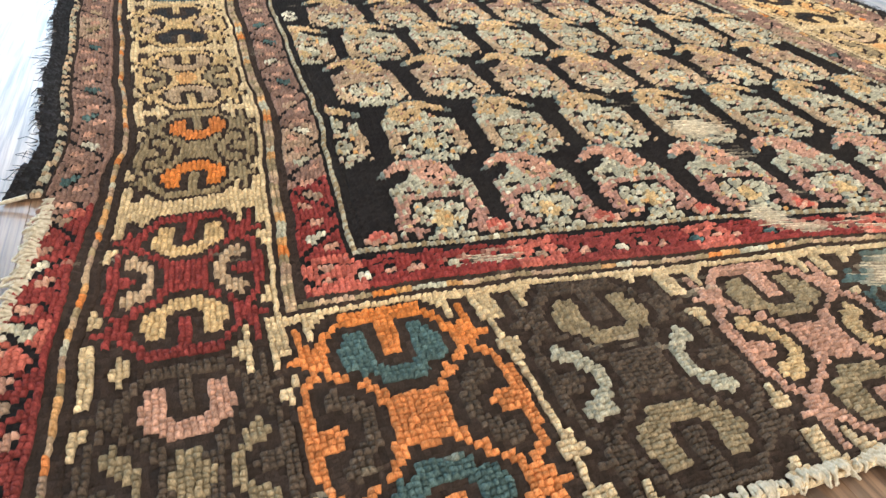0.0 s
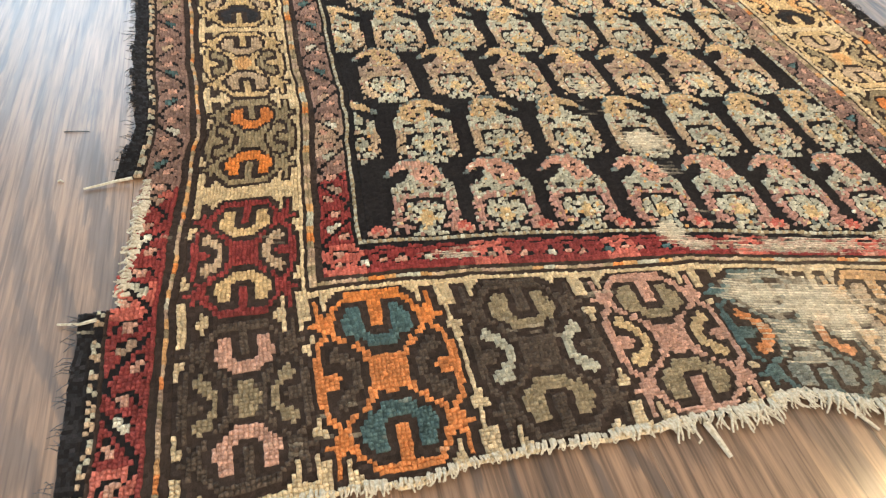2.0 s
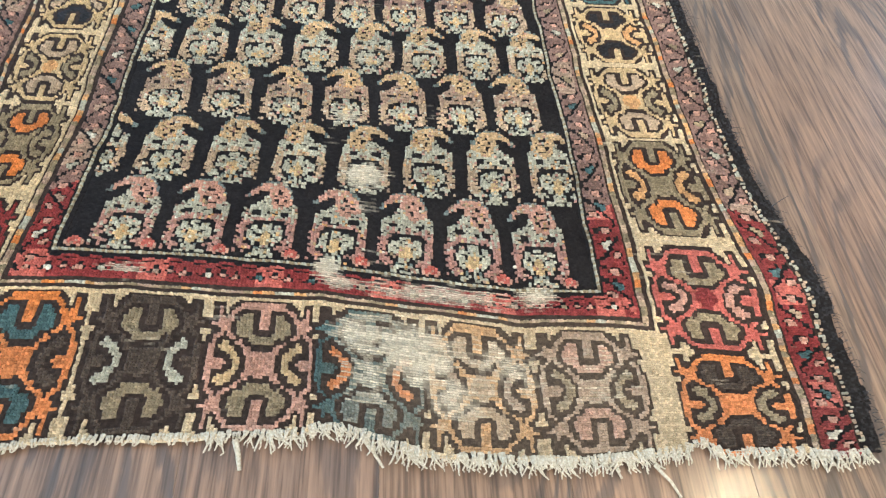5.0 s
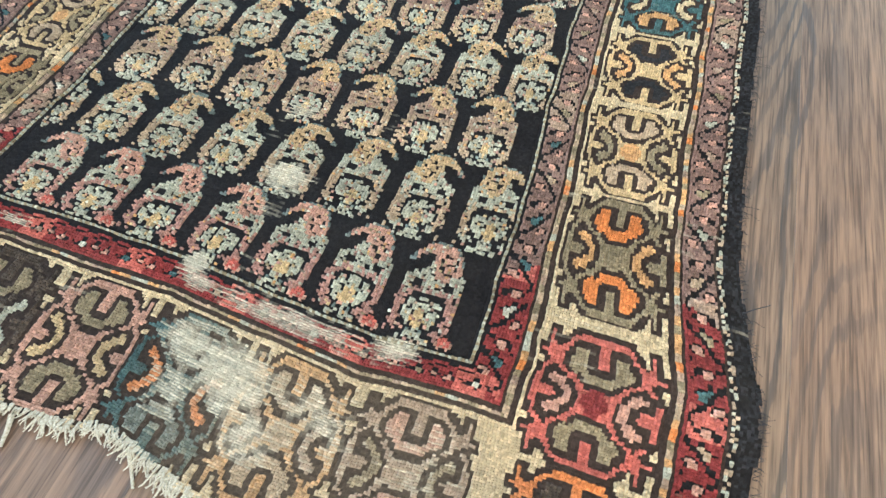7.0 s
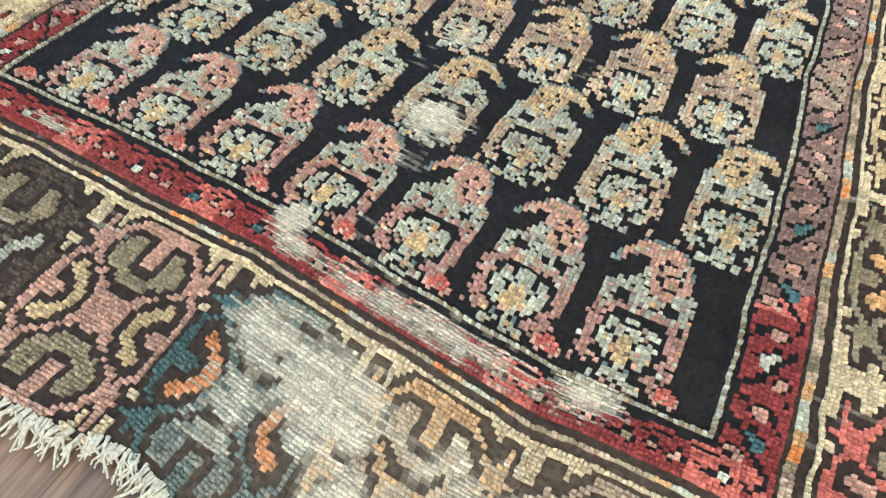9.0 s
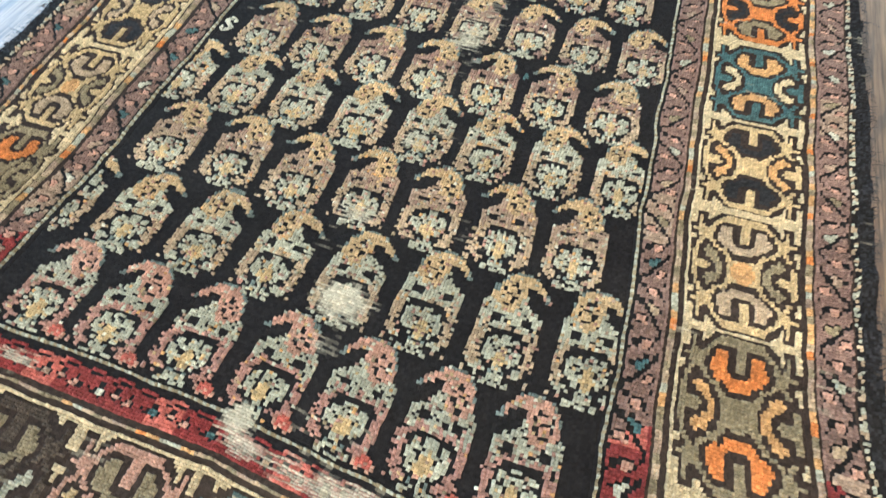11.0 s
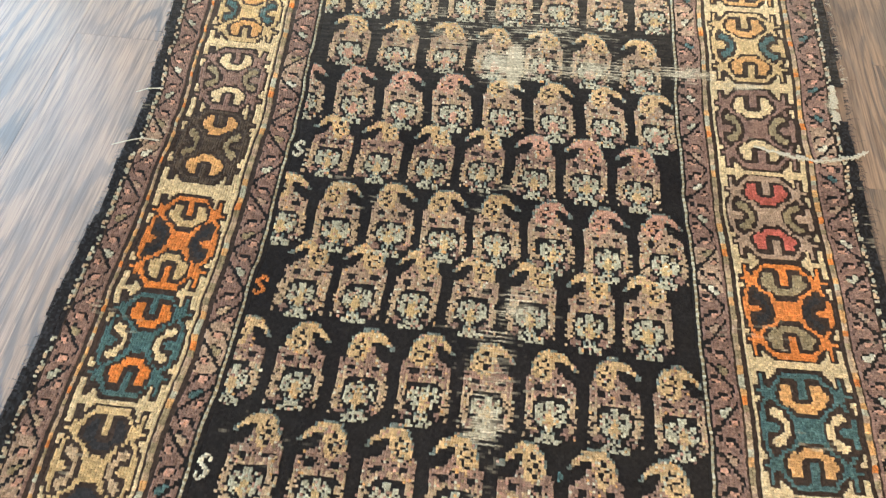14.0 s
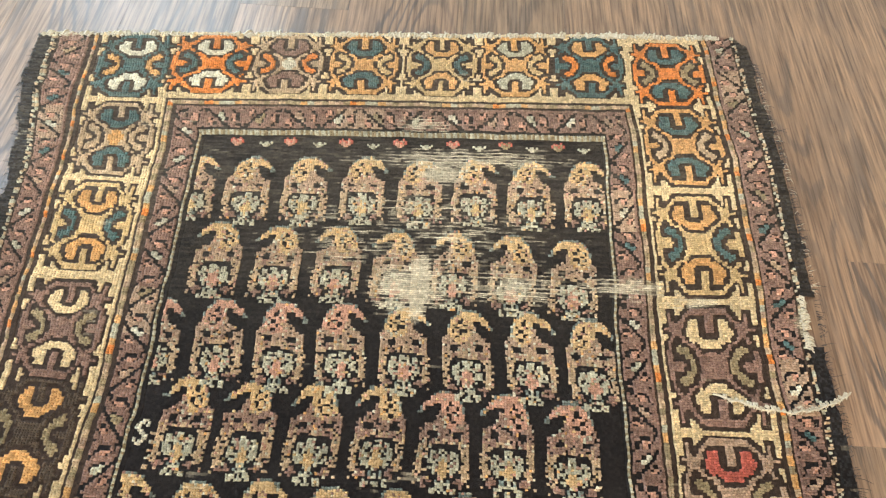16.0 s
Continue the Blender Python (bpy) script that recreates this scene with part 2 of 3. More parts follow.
# ---------------------------------------------------------------- the rug's design
PALETTE = {
    "k": (0.0170, 0.0132, 0.0125), "n": (0.048, 0.029, 0.021), "c": (0.60, 0.435, 0.235), "w": (0.56, 0.50, 0.37),
    "o": (0.64, 0.19, 0.030), "O": (0.58, 0.295, 0.100), "t": (0.066, 0.120, 0.115), "b": (0.090, 0.061, 0.042),
    "v": (0.28, 0.205, 0.110), "p": (0.50, 0.255, 0.170), "r": (0.235, 0.032, 0.028), "m": (0.240, 0.135, 0.100),
    "g": (0.54, 0.36, 0.165), "y": (0.55, 0.355, 0.170), "i": (0.415, 0.378, 0.268), "s": (0.48, 0.11, 0.075),
    "a": (0.38, 0.245, 0.160), "x": (0.030, 0.027, 0.028), "e": (0.45, 0.305, 0.180), "z": (0.64, 0.55, 0.40),
    "q": (0.155, 0.175, 0.150), "l": (0.38, 0.190, 0.140), "d": (0.29, 0.170, 0.122),
}
DYES = sorted(PALETTE)
CODE = {k: j for j, k in enumerate(DYES)}

# a hooked leaf, knot by knot: h head, i body, e flanks, w rosette, g its heart, q blue-grey rim, m buds, k dark, . ground
LEAF = """
.......qqqqq.......
.....qhhhhhhhq.....
....hhhhhhhhhhq....
...hhhhhhhhkhhhq...
..hhhk..hhhkkhhh...
.qhk....hhkhhhkhq..
qqk....ihhhhkkhhq..
.k.....iihkkhhkhh..
......iiihhkhhhhh..
.....iiiihhhkkhhii.
...iiiiiiihhhhiiiii
.iiiiiiiiiiihiiiiii
.iiikkkiiiiiikkkiii
.iiikkkiiiiiikkkiii
.iieimiiieeiiimieii
.eiimmeeieeiemmieie
.eieekkkkkkkkkkeeie
.eeekkkkwwwkkkkkeee
eeekkwwkwwwkwwkkeee
.eeekwwiwwwiwwwkeee
eeekwwkwwgwwkwwkeee
.eekwwwkgggkwwwkkee
eeekwwwwgggwwwwkeee
.eeekwwgggggwwkeee.
eeekkkwkgggkwkkkeee
.eemmkkkwgwkkkmmee.
..mmmmkqkwkqkmmmm..
e..mkkkwwwwwkkkm..e
.....wwwkwkwww.....
.....ww.www.ww.....
""".split()
LEAF_X, LEAF_Y = 0.0035, 0.0042      # one stitch of the leaf's chart

# a quarter of a crab medallion: a arms, b upper and lower lobes, c side lobes, d heart, o outline
CRAB_QUARTER = """
.........oooooooo
..ooo...ooaaaaaaa
..oao..ooaaaaaaaa
..oao.ooaaoooooaa
..oao.oaaobbbboaa
..oaaoaaobbbbboaa
oooaaaaaobbbbboaa
oaaaaaaobbbbbboaa
oooaaaaobbbbbboaa
..ooaaaobbbbbbooo
..oaaoaaobbbbbbbb
.oaaoooaaobbbbbbb
.oaooccooaaobbbbb
ooaocccccoaaobbbb
oaaocccccooaaoooo
oaaoocccccoaaaadd
oaaooooccccoaaddd
oaaaaaoocccoadddd
oaaaaaaocccoadddd
""".split()
CRAB = [row + row[-2::-1] for row in CRAB_QUARTER]
CRAB = CRAB + CRAB[-2::-1]


GUARD = """
kmmmmmmmk
kkmmmmmmm
mkkmmppkm
mmkkmkppk
mmmkkmkkm
mmwwkkmmm
mkwwwkkmm
mmkkwwkkm
mmmmkkmkk
kmmmmmmmk
mkmppkmmm
mkkpppkmm
mmkkkkmkm
mmmmmmmkk
""".split()
GUARD = GUARD + [row[::-1] for row in GUARD]

# the stripe below the field: small blossoms on red
LOW_GUARD = """
mmmmmmmmmmmmmmmm
mmmmkmmmmmmmkmmm
mkkwwkmmkkmkppkm
kmkwwkmkppkmkpkm
mmmkkmmmkkmmmkmm
mmmmmmkkmmmmmmmm
kkkmmmmmkkkkmmmk
mmmkkkkmmmmmkkkm
""".split()

S_MARK = ["..ww.", ".ww.w", "ww..w", "ww...", ".ww..", "..ww.", "...ww", "w..ww", "w.ww.", ".ww.."]
FLOWER = ["..ss..", ".ssss.", "psspsp", "pspssp", ".pkkp."]

# the crab medallions: along, then arms, lobes, side lobes, heart
LEFT_CRABS = [(-0.137, "bpvv"), (0.006, "rger"), (0.186, "vovv"), (0.347, "gevO"), (0.512, "gxeg"), (0.674, "toct"),
              (0.830, "ogxo"), (1.004, "bOvb"), (1.145, "mcvm"), (1.312, "gOtg"), (1.480, "eteO"), (1.645, "twOt")]
RIGHT_CRABS = [(-0.152, "obvo"), (-0.002, "svpr"), (0.166, "voOv"), (0.322, "gevO"), (0.484, "gxOg"), (0.646, "tOct"),
               (0.812, "ovxo"), (0.966, "asva"), (1.134, "mcvm"), (1.314, "gOtg"), (1.488, "OteO"), (1.638, "otvo")]
BOTTOM_CRABS = [(0.009, "otbo"), (0.130, "bvib"), (0.246, "pvgp"), (0.357, "tqot"), (0.470, "Oeae"), (0.588, "apva")]
TOP_CRABS = [(0.010, "owto"), (0.128, "emow"), (0.247, "OtgO"), (0.370, "gOtg"), (0.488, "OigO"), (0.608, "tOot")]

# rows of hooked leaves: first leaf, spacing, rosettes' height at both ends; head, body, flank, heart, buds
LEAF_ROWS = [(0.073, 0.0798, 0.041, 0.045, "pilgl"), (0.0105, 0.0825, 0.162, 0.164, "yiegi"), (0.067, 0.0810, 0.286, 0.278, "yaege"), (0.0215, 0.0810, 0.405, 0.392, "yiege"),
             (0.078, 0.0803, 0.515, 0.504, "ydege"), (0.0255, 0.0795, 0.643, 0.629, "ydeym"), (0.080, 0.0780, 0.771, 0.756, "yaegm"), (0.0267, 0.0783, 0.879, 0.866, "yaegm"),
             (0.072, 0.0795, 1.001, 0.990, "ydeym"), (0.0128, 0.0812, 1.112, 1.107, "paepm"), (0.071, 0.0812, 1.237, 1.224, "yaepm"), (0.017, 0.0812, 1.360, 1.364, "yaegm")]

# bands from the outer edge in, at mid length: edge, bead, guard, lines, border, lines, guard, pale line, field
LEFT_BANDS = [-0.224, -0.204, -0.195, -0.164, -0.146, -0.046, -0.026, 0.003, 0.016]
RIGHT_BANDS = [0.896, 0.872, 0.861, 0.825, 0.807, 0.674, 0.655, 0.622, 0.612]
BOTTOM_BANDS = [-0.222, -0.052, -0.035, -0.004, 0.008]     # end, border's end, guard, pale line, field
TOP_BANDS = [1.724, 1.572, 1.548, 1.508, 1.486]

# how far the bands lie from that, at stations along the rug
STATIONS = [-0.22, 0.04, 0.20, 0.70, 1.12, 1.41, 1.59, 1.72]
DRIFT_LEFT_OUT = [-0.034, -0.022, 0.000, 0.000, 0.002, -0.028, -0.076, -0.088]
DRIFT_LEFT_MID = [-0.034, -0.018, 0.000, 0.000, -0.003, -0.024, -0.048, -0.056]
DRIFT_LEFT_IN = [-0.020, -0.018, -0.004, 0.017, 0.020, 0.005, -0.012, -0.018]
DRIFT_RIGHT_IN = [0.018, 0.014, 0.019, 0.006, 0.003, 0.008, 0.008, 0.010]
DRIFT_RIGHT_OUT = [0.022, 0.028, -0.004, -0.006, -0.006, 0.004, 0.002, -0.002]
TILT_AT = [-0.25, 0.03, 0.30, 0.50, 1.10, 1.48, 1.70]
TILT = [0.0, 0.0, 0.0, 0.0, 0.0, 0.046, 0.078]
# the lower end sags: by how much at the field's edge and at the very end
SAG_AT = [-0.25, -0.08, 0.0, 0.17, 0.30, 0.43, 0.53, 0.65, 0.90]
SAG_FIELD = [0.020, 0.018, 0.017, 0.008, 0.0, -0.024, -0.041, -0.044, -0.060]
SAG_END = [-0.012, -0.010, -0.008, -0.001, 0.0, -0.028, -0.038, -0.036, -0.037]


def settle(x, y):
    """How the whole rug was pushed on the boards: a slight turn and skew."""
    return (x + 0.0234 - 0.0260 * x - 0.0149 * y + 0.0142 * x * y + 0.0082 * x * x - 0.0012 * y * y,
            y + 0.0052 + 0.0289 * x - 0.0206 * y - 0.0142 * x * y + 0.0010 * x * x + 0.0119 * y * y)


def warp(x, y):
    """From the rug as designed to the rug as it lies: bent edges, skewed ends."""
    lo, lm, li = np.interp(y, STATIONS, DRIFT_LEFT_OUT), np.interp(y, STATIONS, DRIFT_LEFT_MID), np.interp(y, STATIONS, DRIFT_LEFT_IN)
    ri, ro = np.interp(y, STATIONS, DRIFT_RIGHT_IN), np.interp(y, STATIONS, DRIFT_RIGHT_OUT)
    f = np.clip(x, LEFT_BANDS[0], RIGHT_BANDS[0])
    mid = -0.155
    d = np.where(f < mid, lo + (lm - lo) * (f - LEFT_BANDS[0]) / (mid - LEFT_BANDS[0]),
                 np.where(f < 0, lm + (li - lm) * (f - mid) / -mid,
                          np.where(f > 0.63, ri + (ro - ri) * (f - 0.63) / 0.27, li + (ri - li) * f / 0.63)))
    wx = x + d + 0.0022 * np.sin(9.0 * y + 2.0 * x) + 0.0012 * np.sin(31.0 * y)
    wy = y + np.interp(y, TILT_AT, TILT) * (wx - 0.3) + 0.0025 * np.sin(11.0 * x + 1.0) * np.cos(3 * y)
    sag, end = np.interp(wx, SAG_AT, SAG_FIELD), np.interp(wx, SAG_AT, SAG_END)
    f = np.clip((-0.06 - y) / 0.155, 0, 1)
    wy = wy + (sag * (1 - f) + end * f) * np.interp(y, [0.02, 0.12, 0.24, 0.40], [1.0, 0.70, 0.25, 0.0])
    return settle(wx, wy)


def lie(wx, wy):
    """The height of the rug's foundation over the boards."""
    z = 0.0012 + 0.0012 * (1 + np.sin(7.0 * wx + 3.0 * wy)) * 0.5 + 0.0010 * (1 + np.sin(17 * wx - 5 * wy))* 0.5
    z = z + 0.010 * np.exp(-(((wy - 0.37 + 0.10 * (wx - 0.86)) / 0.022) ** 2)) * np.clip((wx - 0.76) / 0.12, 0, 1)
    z = z + 0.005 * np.exp(-(((wy + 0.035 - 0.02 * np.sin(9 * wx)) / 0.020) ** 2)) * np.clip((wx - 0.22) / 0.15, 0, 1)
    z = z + 0.004 * np.exp(-(((wy - 1.085) / 0.012) ** 2)) * np.clip((wx - 0.68) / 0.10, 0, 1)
    return FLOOR_Z + z


def value_noise(shape, cell_y, cell_x, rng):
    """Smooth random values in 0..1, cells of that many knots."""
    ny, nx = shape
    g = rng.random((int(ny / cell_y) + 3, int(nx / cell_x) + 3))
    yy, xx = np.arange(ny) / cell_y, np.arange(nx) / cell_x
    y0, x0 = yy.astype(int), xx.astype(int)
    fy, fx = (yy - y0)[:, None], (xx - x0)[None, :]
    fy, fx = fy * fy * (3 - 2 * fy), fx * fx * (3 - 2 * fx)
    a, b = g[y0][:, x0], g[y0][:, x0 + 1]
    c, d = g[y0 + 1][:, x0], g[y0 + 1][:, x0 + 1]
    return (a * (1 - fx) + b * fx) * (1 - fy) + (c * (1 - fx) + d * fx) * fy


KX, KY = 0.0033, 0.0031
NX = int(round((RIGHT_BANDS[0] - LEFT_BANDS[0]) / KX))
NY = int(round((TOP_BANDS[0] - BOTTOM_BANDS[0]) / KY))
GX = LEFT_BANDS[0] + (np.arange(NX) + 0.5) * KX
GY = BOTTOM_BANDS[0] + (np.arange(NY) + 0.5) * KY
rng = np.random.default_rng(7)


def weave():
    """The chart of the whole rug: a dye for each knot, and the motif that it belongs to."""
    dye = np.full((NY, NX), CODE["k"], int)
    owner = np.zeros((NY, NX), int)
    names = ["field"]
    X, Y = np.meshgrid(GX, GY)
    K = {k: CODE[k] for k in DYES}

    def belong(name):
        names.append(name)
        return len(names) - 1

    ql = np.interp(-X, [-LEFT_BANDS[8], -LEFT_BANDS[7], -LEFT_BANDS[6], -LEFT_BANDS[5]], [0, 1, 2, 3])
    qr = np.interp(X, [RIGHT_BANDS[8], RIGHT_BANDS[7], RIGHT_BANDS[6], RIGHT_BANDS[5]], [0, 1, 2, 3])
    qb = np.interp(-Y, [-BOTTOM_BANDS[4], -BOTTOM_BANDS[3], -BOTTOM_BANDS[2], -BOTTOM_BANDS[1]], [0, 1, 2, 3])
    qt = np.interp(Y, [TOP_BANDS[4], TOP_BANDS[3], TOP_BANDS[2], TOP_BANDS[1]], [0, 1, 2, 3])
    q4 = np.stack([ql, qr, qb, qt])
    q, side = q4.max(0), q4.argmax(0)

    # main border ground, cream
    border = q >= 3
    dye[border] = K["c"]
    owner[border] = belong("main_border")

    def guard_dye(along, across, lo, hi, flip, ends, low=False):
        """The narrow stripe of slanting leaves, or of blossoms at the lower end."""
        chart = np.array([[CODE[ch] for ch in r] for r in (zip(*LOW_GUARD) if low else GUARD)])
        ch_n, ch_m = chart.shape
        col = np.clip(((across - lo) / (hi - lo) * ch_m).astype(int), 0, ch_m - 1)
        col = np.where(flip, ch_m - 1 - col, col)
        row = np.floor(along / (0.0035 if low else 0.0042)).astype(int)
        tile = row // ch_n
        out = chart[row % ch_n, col]
        tint = np.array([K[ch] for ch in "witavvtiaew"])[(tile * 7 + (row % ch_n) // (ch_n // 2) * 3) % 11]
        out = np.where(out == K["w"], tint, out)
        ground = np.where(ends, np.where((row // 9) % 4 == 3, K["s"], K["r"]), np.where((row // 17) % 7 == 2, K["a"], K["m"]))
        return np.where(out == K["m"], ground, out)

    ends = (Y < 0.115 + 0.02 * np.sin(40 * X))
    for s, name, along, across, lo, hi in ((0, "inner_guard_stripe", Y, X, LEFT_BANDS[6], LEFT_BANDS[7]), (1, "inner_guard_stripe", Y, X, RIGHT_BANDS[6], RIGHT_BANDS[7]),
                                           (2, "inner_guard_stripe", X, Y, BOTTOM_BANDS[2], BOTTOM_BANDS[3]), (3, "inner_guard_stripe", X, Y, TOP_BANDS[3], TOP_BANDS[2])):
        here = (side == s) & (q > 0) & (q < 3)
        me = belong(name)
        owner[here] = me
        g = here & (q >= 1) & (q < 2)
        dye[g] = guard_dye(along + 0.31 * s, across, lo, hi, s % 2 == 1, ends, s == 2)[g]
        pale = here & (q < 1)
        beads = np.where(np.floor(along[pale] / 0.0045).astype(int) % 2 == 0, K["i"], K["v"])
        dye[pale] = np.where(q[pale] < 0.34, K["k"], np.where(q[pale] < 0.64, beads, K["k"]))
        ln = here & (q >= 2)
        run = np.floor(along[ln] / 0.011).astype(int)
        mid = np.array([K[ch] for ch in "veveOivoaeveivOe"])[(run * 7 + run // 5) % 16]
        side_tone = np.where(ends[ln], K["r"], K["m"])
        dye[ln] = np.where(q[ln] < 2.08, side_tone, np.where(q[ln] < 2.36, K["n"], np.where(q[ln] < 2.62, mid, np.where(q[ln] < 2.90, K["n"], K["c"]))))

    # outer lines, guard stripe, beads and selvedge along both sides
    for bands, sign, s in ((LEFT_BANDS, -1, 0), (RIGHT_BANDS, 1, 1)):
        out = sign * X
        e = [sign * v for v in bands]
        ln = (out > e[4]) & (out <= e[3])
        f = (out - e[4]) / (e[3] - e[4])
        run = np.floor(Y / 0.010).astype(int)
        mid = np.array([K[ch] for ch in "OveOeavOeiovaOe"])[(run * 4 + run // 6) % 15]
        dye[ln] = np.where(f < 0.30, K["n"], np.where(f < 0.57, mid, np.where(f < 0.86, K["n"], np.where(ends, K["r"], K["m"]))))[ln]
        g = (out > e[3]) & (out <= e[2])
        me = belong("outer_guard_stripe")
        owner[ln | g] = me
        dye[g] = guard_dye(Y + 0.17 + 0.4 * s, X, min(bands[2], bands[3]), max(bands[2], bands[3]), s == 0, ends)[g]
        bead = (out > e[2]) & (out <= e[1])
        f = (out - e[2]) / (e[1] - e[2])
        dots = np.where(np.floor(Y / 0.0085).astype(int) % 2 == 0, K["i"], K["e"])
        dots = np.where(rng.random(Y.shape) < 0.58, K["k"], dots)
        dye[bead] = np.where(f < 0.45, K["n"], dots)[bead]
        owner[bead] = belong("beaded_line")
        sel = out > e[1]
        dye[sel] = K["x"]
        dye[sel & (rng.random(Y.shape) < 0.6)] = K["k"]
        owner[sel] = belong("selvedge")

    # medallions
    chart = np.array([[ord(ch) for ch in r] for r in CRAB])
    ch_h, ch_w = chart.shape

    def crab(cx, cy, w, h, dyes):
        u = np.floor((X - (cx - w / 2)) / w * ch_w).astype(int)
        v = np.floor(((cy + h / 2) - Y) / h * ch_h).astype(int)
        inside = (u >= 0) & (u < ch_w) & (v >= 0) & (v < ch_h) & border
        got = np.where(inside, chart[np.clip(v, 0, ch_h - 1), np.clip(u, 0, ch_w - 1)], ord("."))
        fu, fv = (X - (cx - w / 2)) / w * ch_w, ((cy + h / 2) - Y) / h * ch_h
        line = np.zeros(X.shape, bool)
        reach = np.select([got == ord("b"), got == ord("c"), got == ord("a")], [0.75, 0.45, 0.12], 0.25)
        for du, dv in ((-reach, 0), (reach, 0), (0, -reach), (0, reach)):
            line |= chart[np.clip(np.floor(fv + dv).astype(int), 0, ch_h - 1), np.clip(np.floor(fu + du).astype(int), 0, ch_w - 1)] == ord("o")
        got = np.where(line & inside & np.isin(got, [ord(ch) for ch in ".abc"]), ord("o"), got)
        me = belong("crab_medallion")
        for letter, d in (("a", dyes[0]), ("b", dyes[1]), ("c", dyes[2]), ("d", dyes[3]), ("o", "n")):
            dye[got == ord(letter)] = K[d]
        owner[got != ord(".")] = me

    for crabs, b0, b1 in ((LEFT_CRABS, LEFT_BANDS[4], LEFT_BANDS[5]), (RIGHT_CRABS, RIGHT_BANDS[5], RIGHT_BANDS[4])):
        for k, (at, dyes) in enumerate(crabs):
            gaps = [abs(at - crabs[j][0]) for j in (k - 1, k + 1) if 0 <= j < len(crabs)]
            crab((b0 + b1) / 2, at, (b1 - b0) * 0.98, sum(gaps) / len(gaps) * 0.965, dyes)
    for crabs, y0, y1 in ((BOTTOM_CRABS, BOTTOM_BANDS[0], BOTTOM_BANDS[1]), (TOP_CRABS, TOP_BANDS[1], TOP_BANDS[0])):
        for at, dyes in crabs:
            crab(at, (y0 + y1) / 2 + 0.003, 0.118, (y1 - y0) * 0.95, dyes)

    # the field: rows of hooked leaves, hooks left and right by turns
    field = q <= 0
    leaf = np.array([[ord(ch) for ch in r] for r in LEAF])
    lh, lw = leaf.shape
    for r, (first, pitch, y_left, y_right, dyes) in enumerate(LEAF_ROWS):
        odd = r % 2
        for c in range(8 if odd else 7):
            cx = first + pitch * c + 0.0012 * math.sin(5.1 * c + 2.3 * r)
            cy = y_left + (y_right - y_left) * c / 7 + 0.0018 * math.sin(3.7 * c + 1.9 * r)
            top = cy + 0.70 * lh * LEAF_Y
            u = np.floor((X - cx) / LEAF_X + lw / 2).astype(int)
            u = lw - 1 - u if odd else u
            v = np.floor((top - Y) / LEAF_Y).astype(int)
            inside = (u >= 0) & (u < lw) & (v >= 0) & (v < lh) & field
            got = np.where(inside, leaf[np.clip(v, 0, lh - 1), np.clip(u, 0, lw - 1)], ord("."))
            head, body, flank, heart, bud = dyes
            if (r == 7 and c > 4) or (r == 8 and c > 3):
                head = "p"
            if r == 9 and c > 3:
                head = "y"
            me = belong("hooked_leaf")
            mask = got != ord(".")
            owner[mask] = me
            for letter, d in (("h", head), ("i", body), ("e", flank), ("w", "i"), ("g", heart), ("q", "q"), ("m", bud), ("k", "k")):
                dye[got == ord(letter)] = K[d]
            # stray knots of other dyes in each leaf
            odd_knots = mask & (got != ord("k")) & (rng.random(X.shape) < 0.16)
            dye[odd_knots] = np.array([K[ch] for ch in "ivpOaigwlm"])[rng.integers(0, 10, odd_knots.sum())]
            speck = mask & np.isin(got, [ord(ch) for ch in "iewm"]) & (rng.random(X.shape) < 0.13)
            dye[speck] = K["k"]

    def stamp(rows, cx, cy, dyes, name):
        h, w = len(rows), len(rows[0])
        i0, j0 = int((cx - GX[0]) / KX - w / 2), int((cy - GY[0]) / KY + h / 2)
        me = belong(name)
        for a, row in enumerate(rows):
            for b, ch in enumerate(row):
                if ch != "." and 0 <= i0 + b < NX and 0 <= j0 - a < NY and field[j0 - a, i0 + b]:
                    dye[j0 - a, i0 + b] = K[dyes.get(ch, ch)]
                    owner[j0 - a, i0 + b] = me

    for at, d in ((0.529, "w"), (0.777, "o"), (1.014, "w")):
        stamp(S_MARK, 0.030, at, {"w": d}, "s_mark")
    for c in range(8):
        stamp(FLOWER, 0.030 + 0.0795 * c, 0.014, {}, "flower")
    for c in range(8):
        stamp(FLOWER[::-1], 0.071 + 0.0795 * c, 1.478, {"s": "p" if c < 5 else "v", "p": "s"}, "flower")
        stamp(["i.ii.i", ".iiii.", "..ii.."], 0.111 + 0.0795 * c, 1.472, {}, "flower")
    stamp(["t", "tt", "tt", "t"], 0.441, 0.560, {}, "darned_spot")

    return dye, owner, names


dye, owner, names = weave()

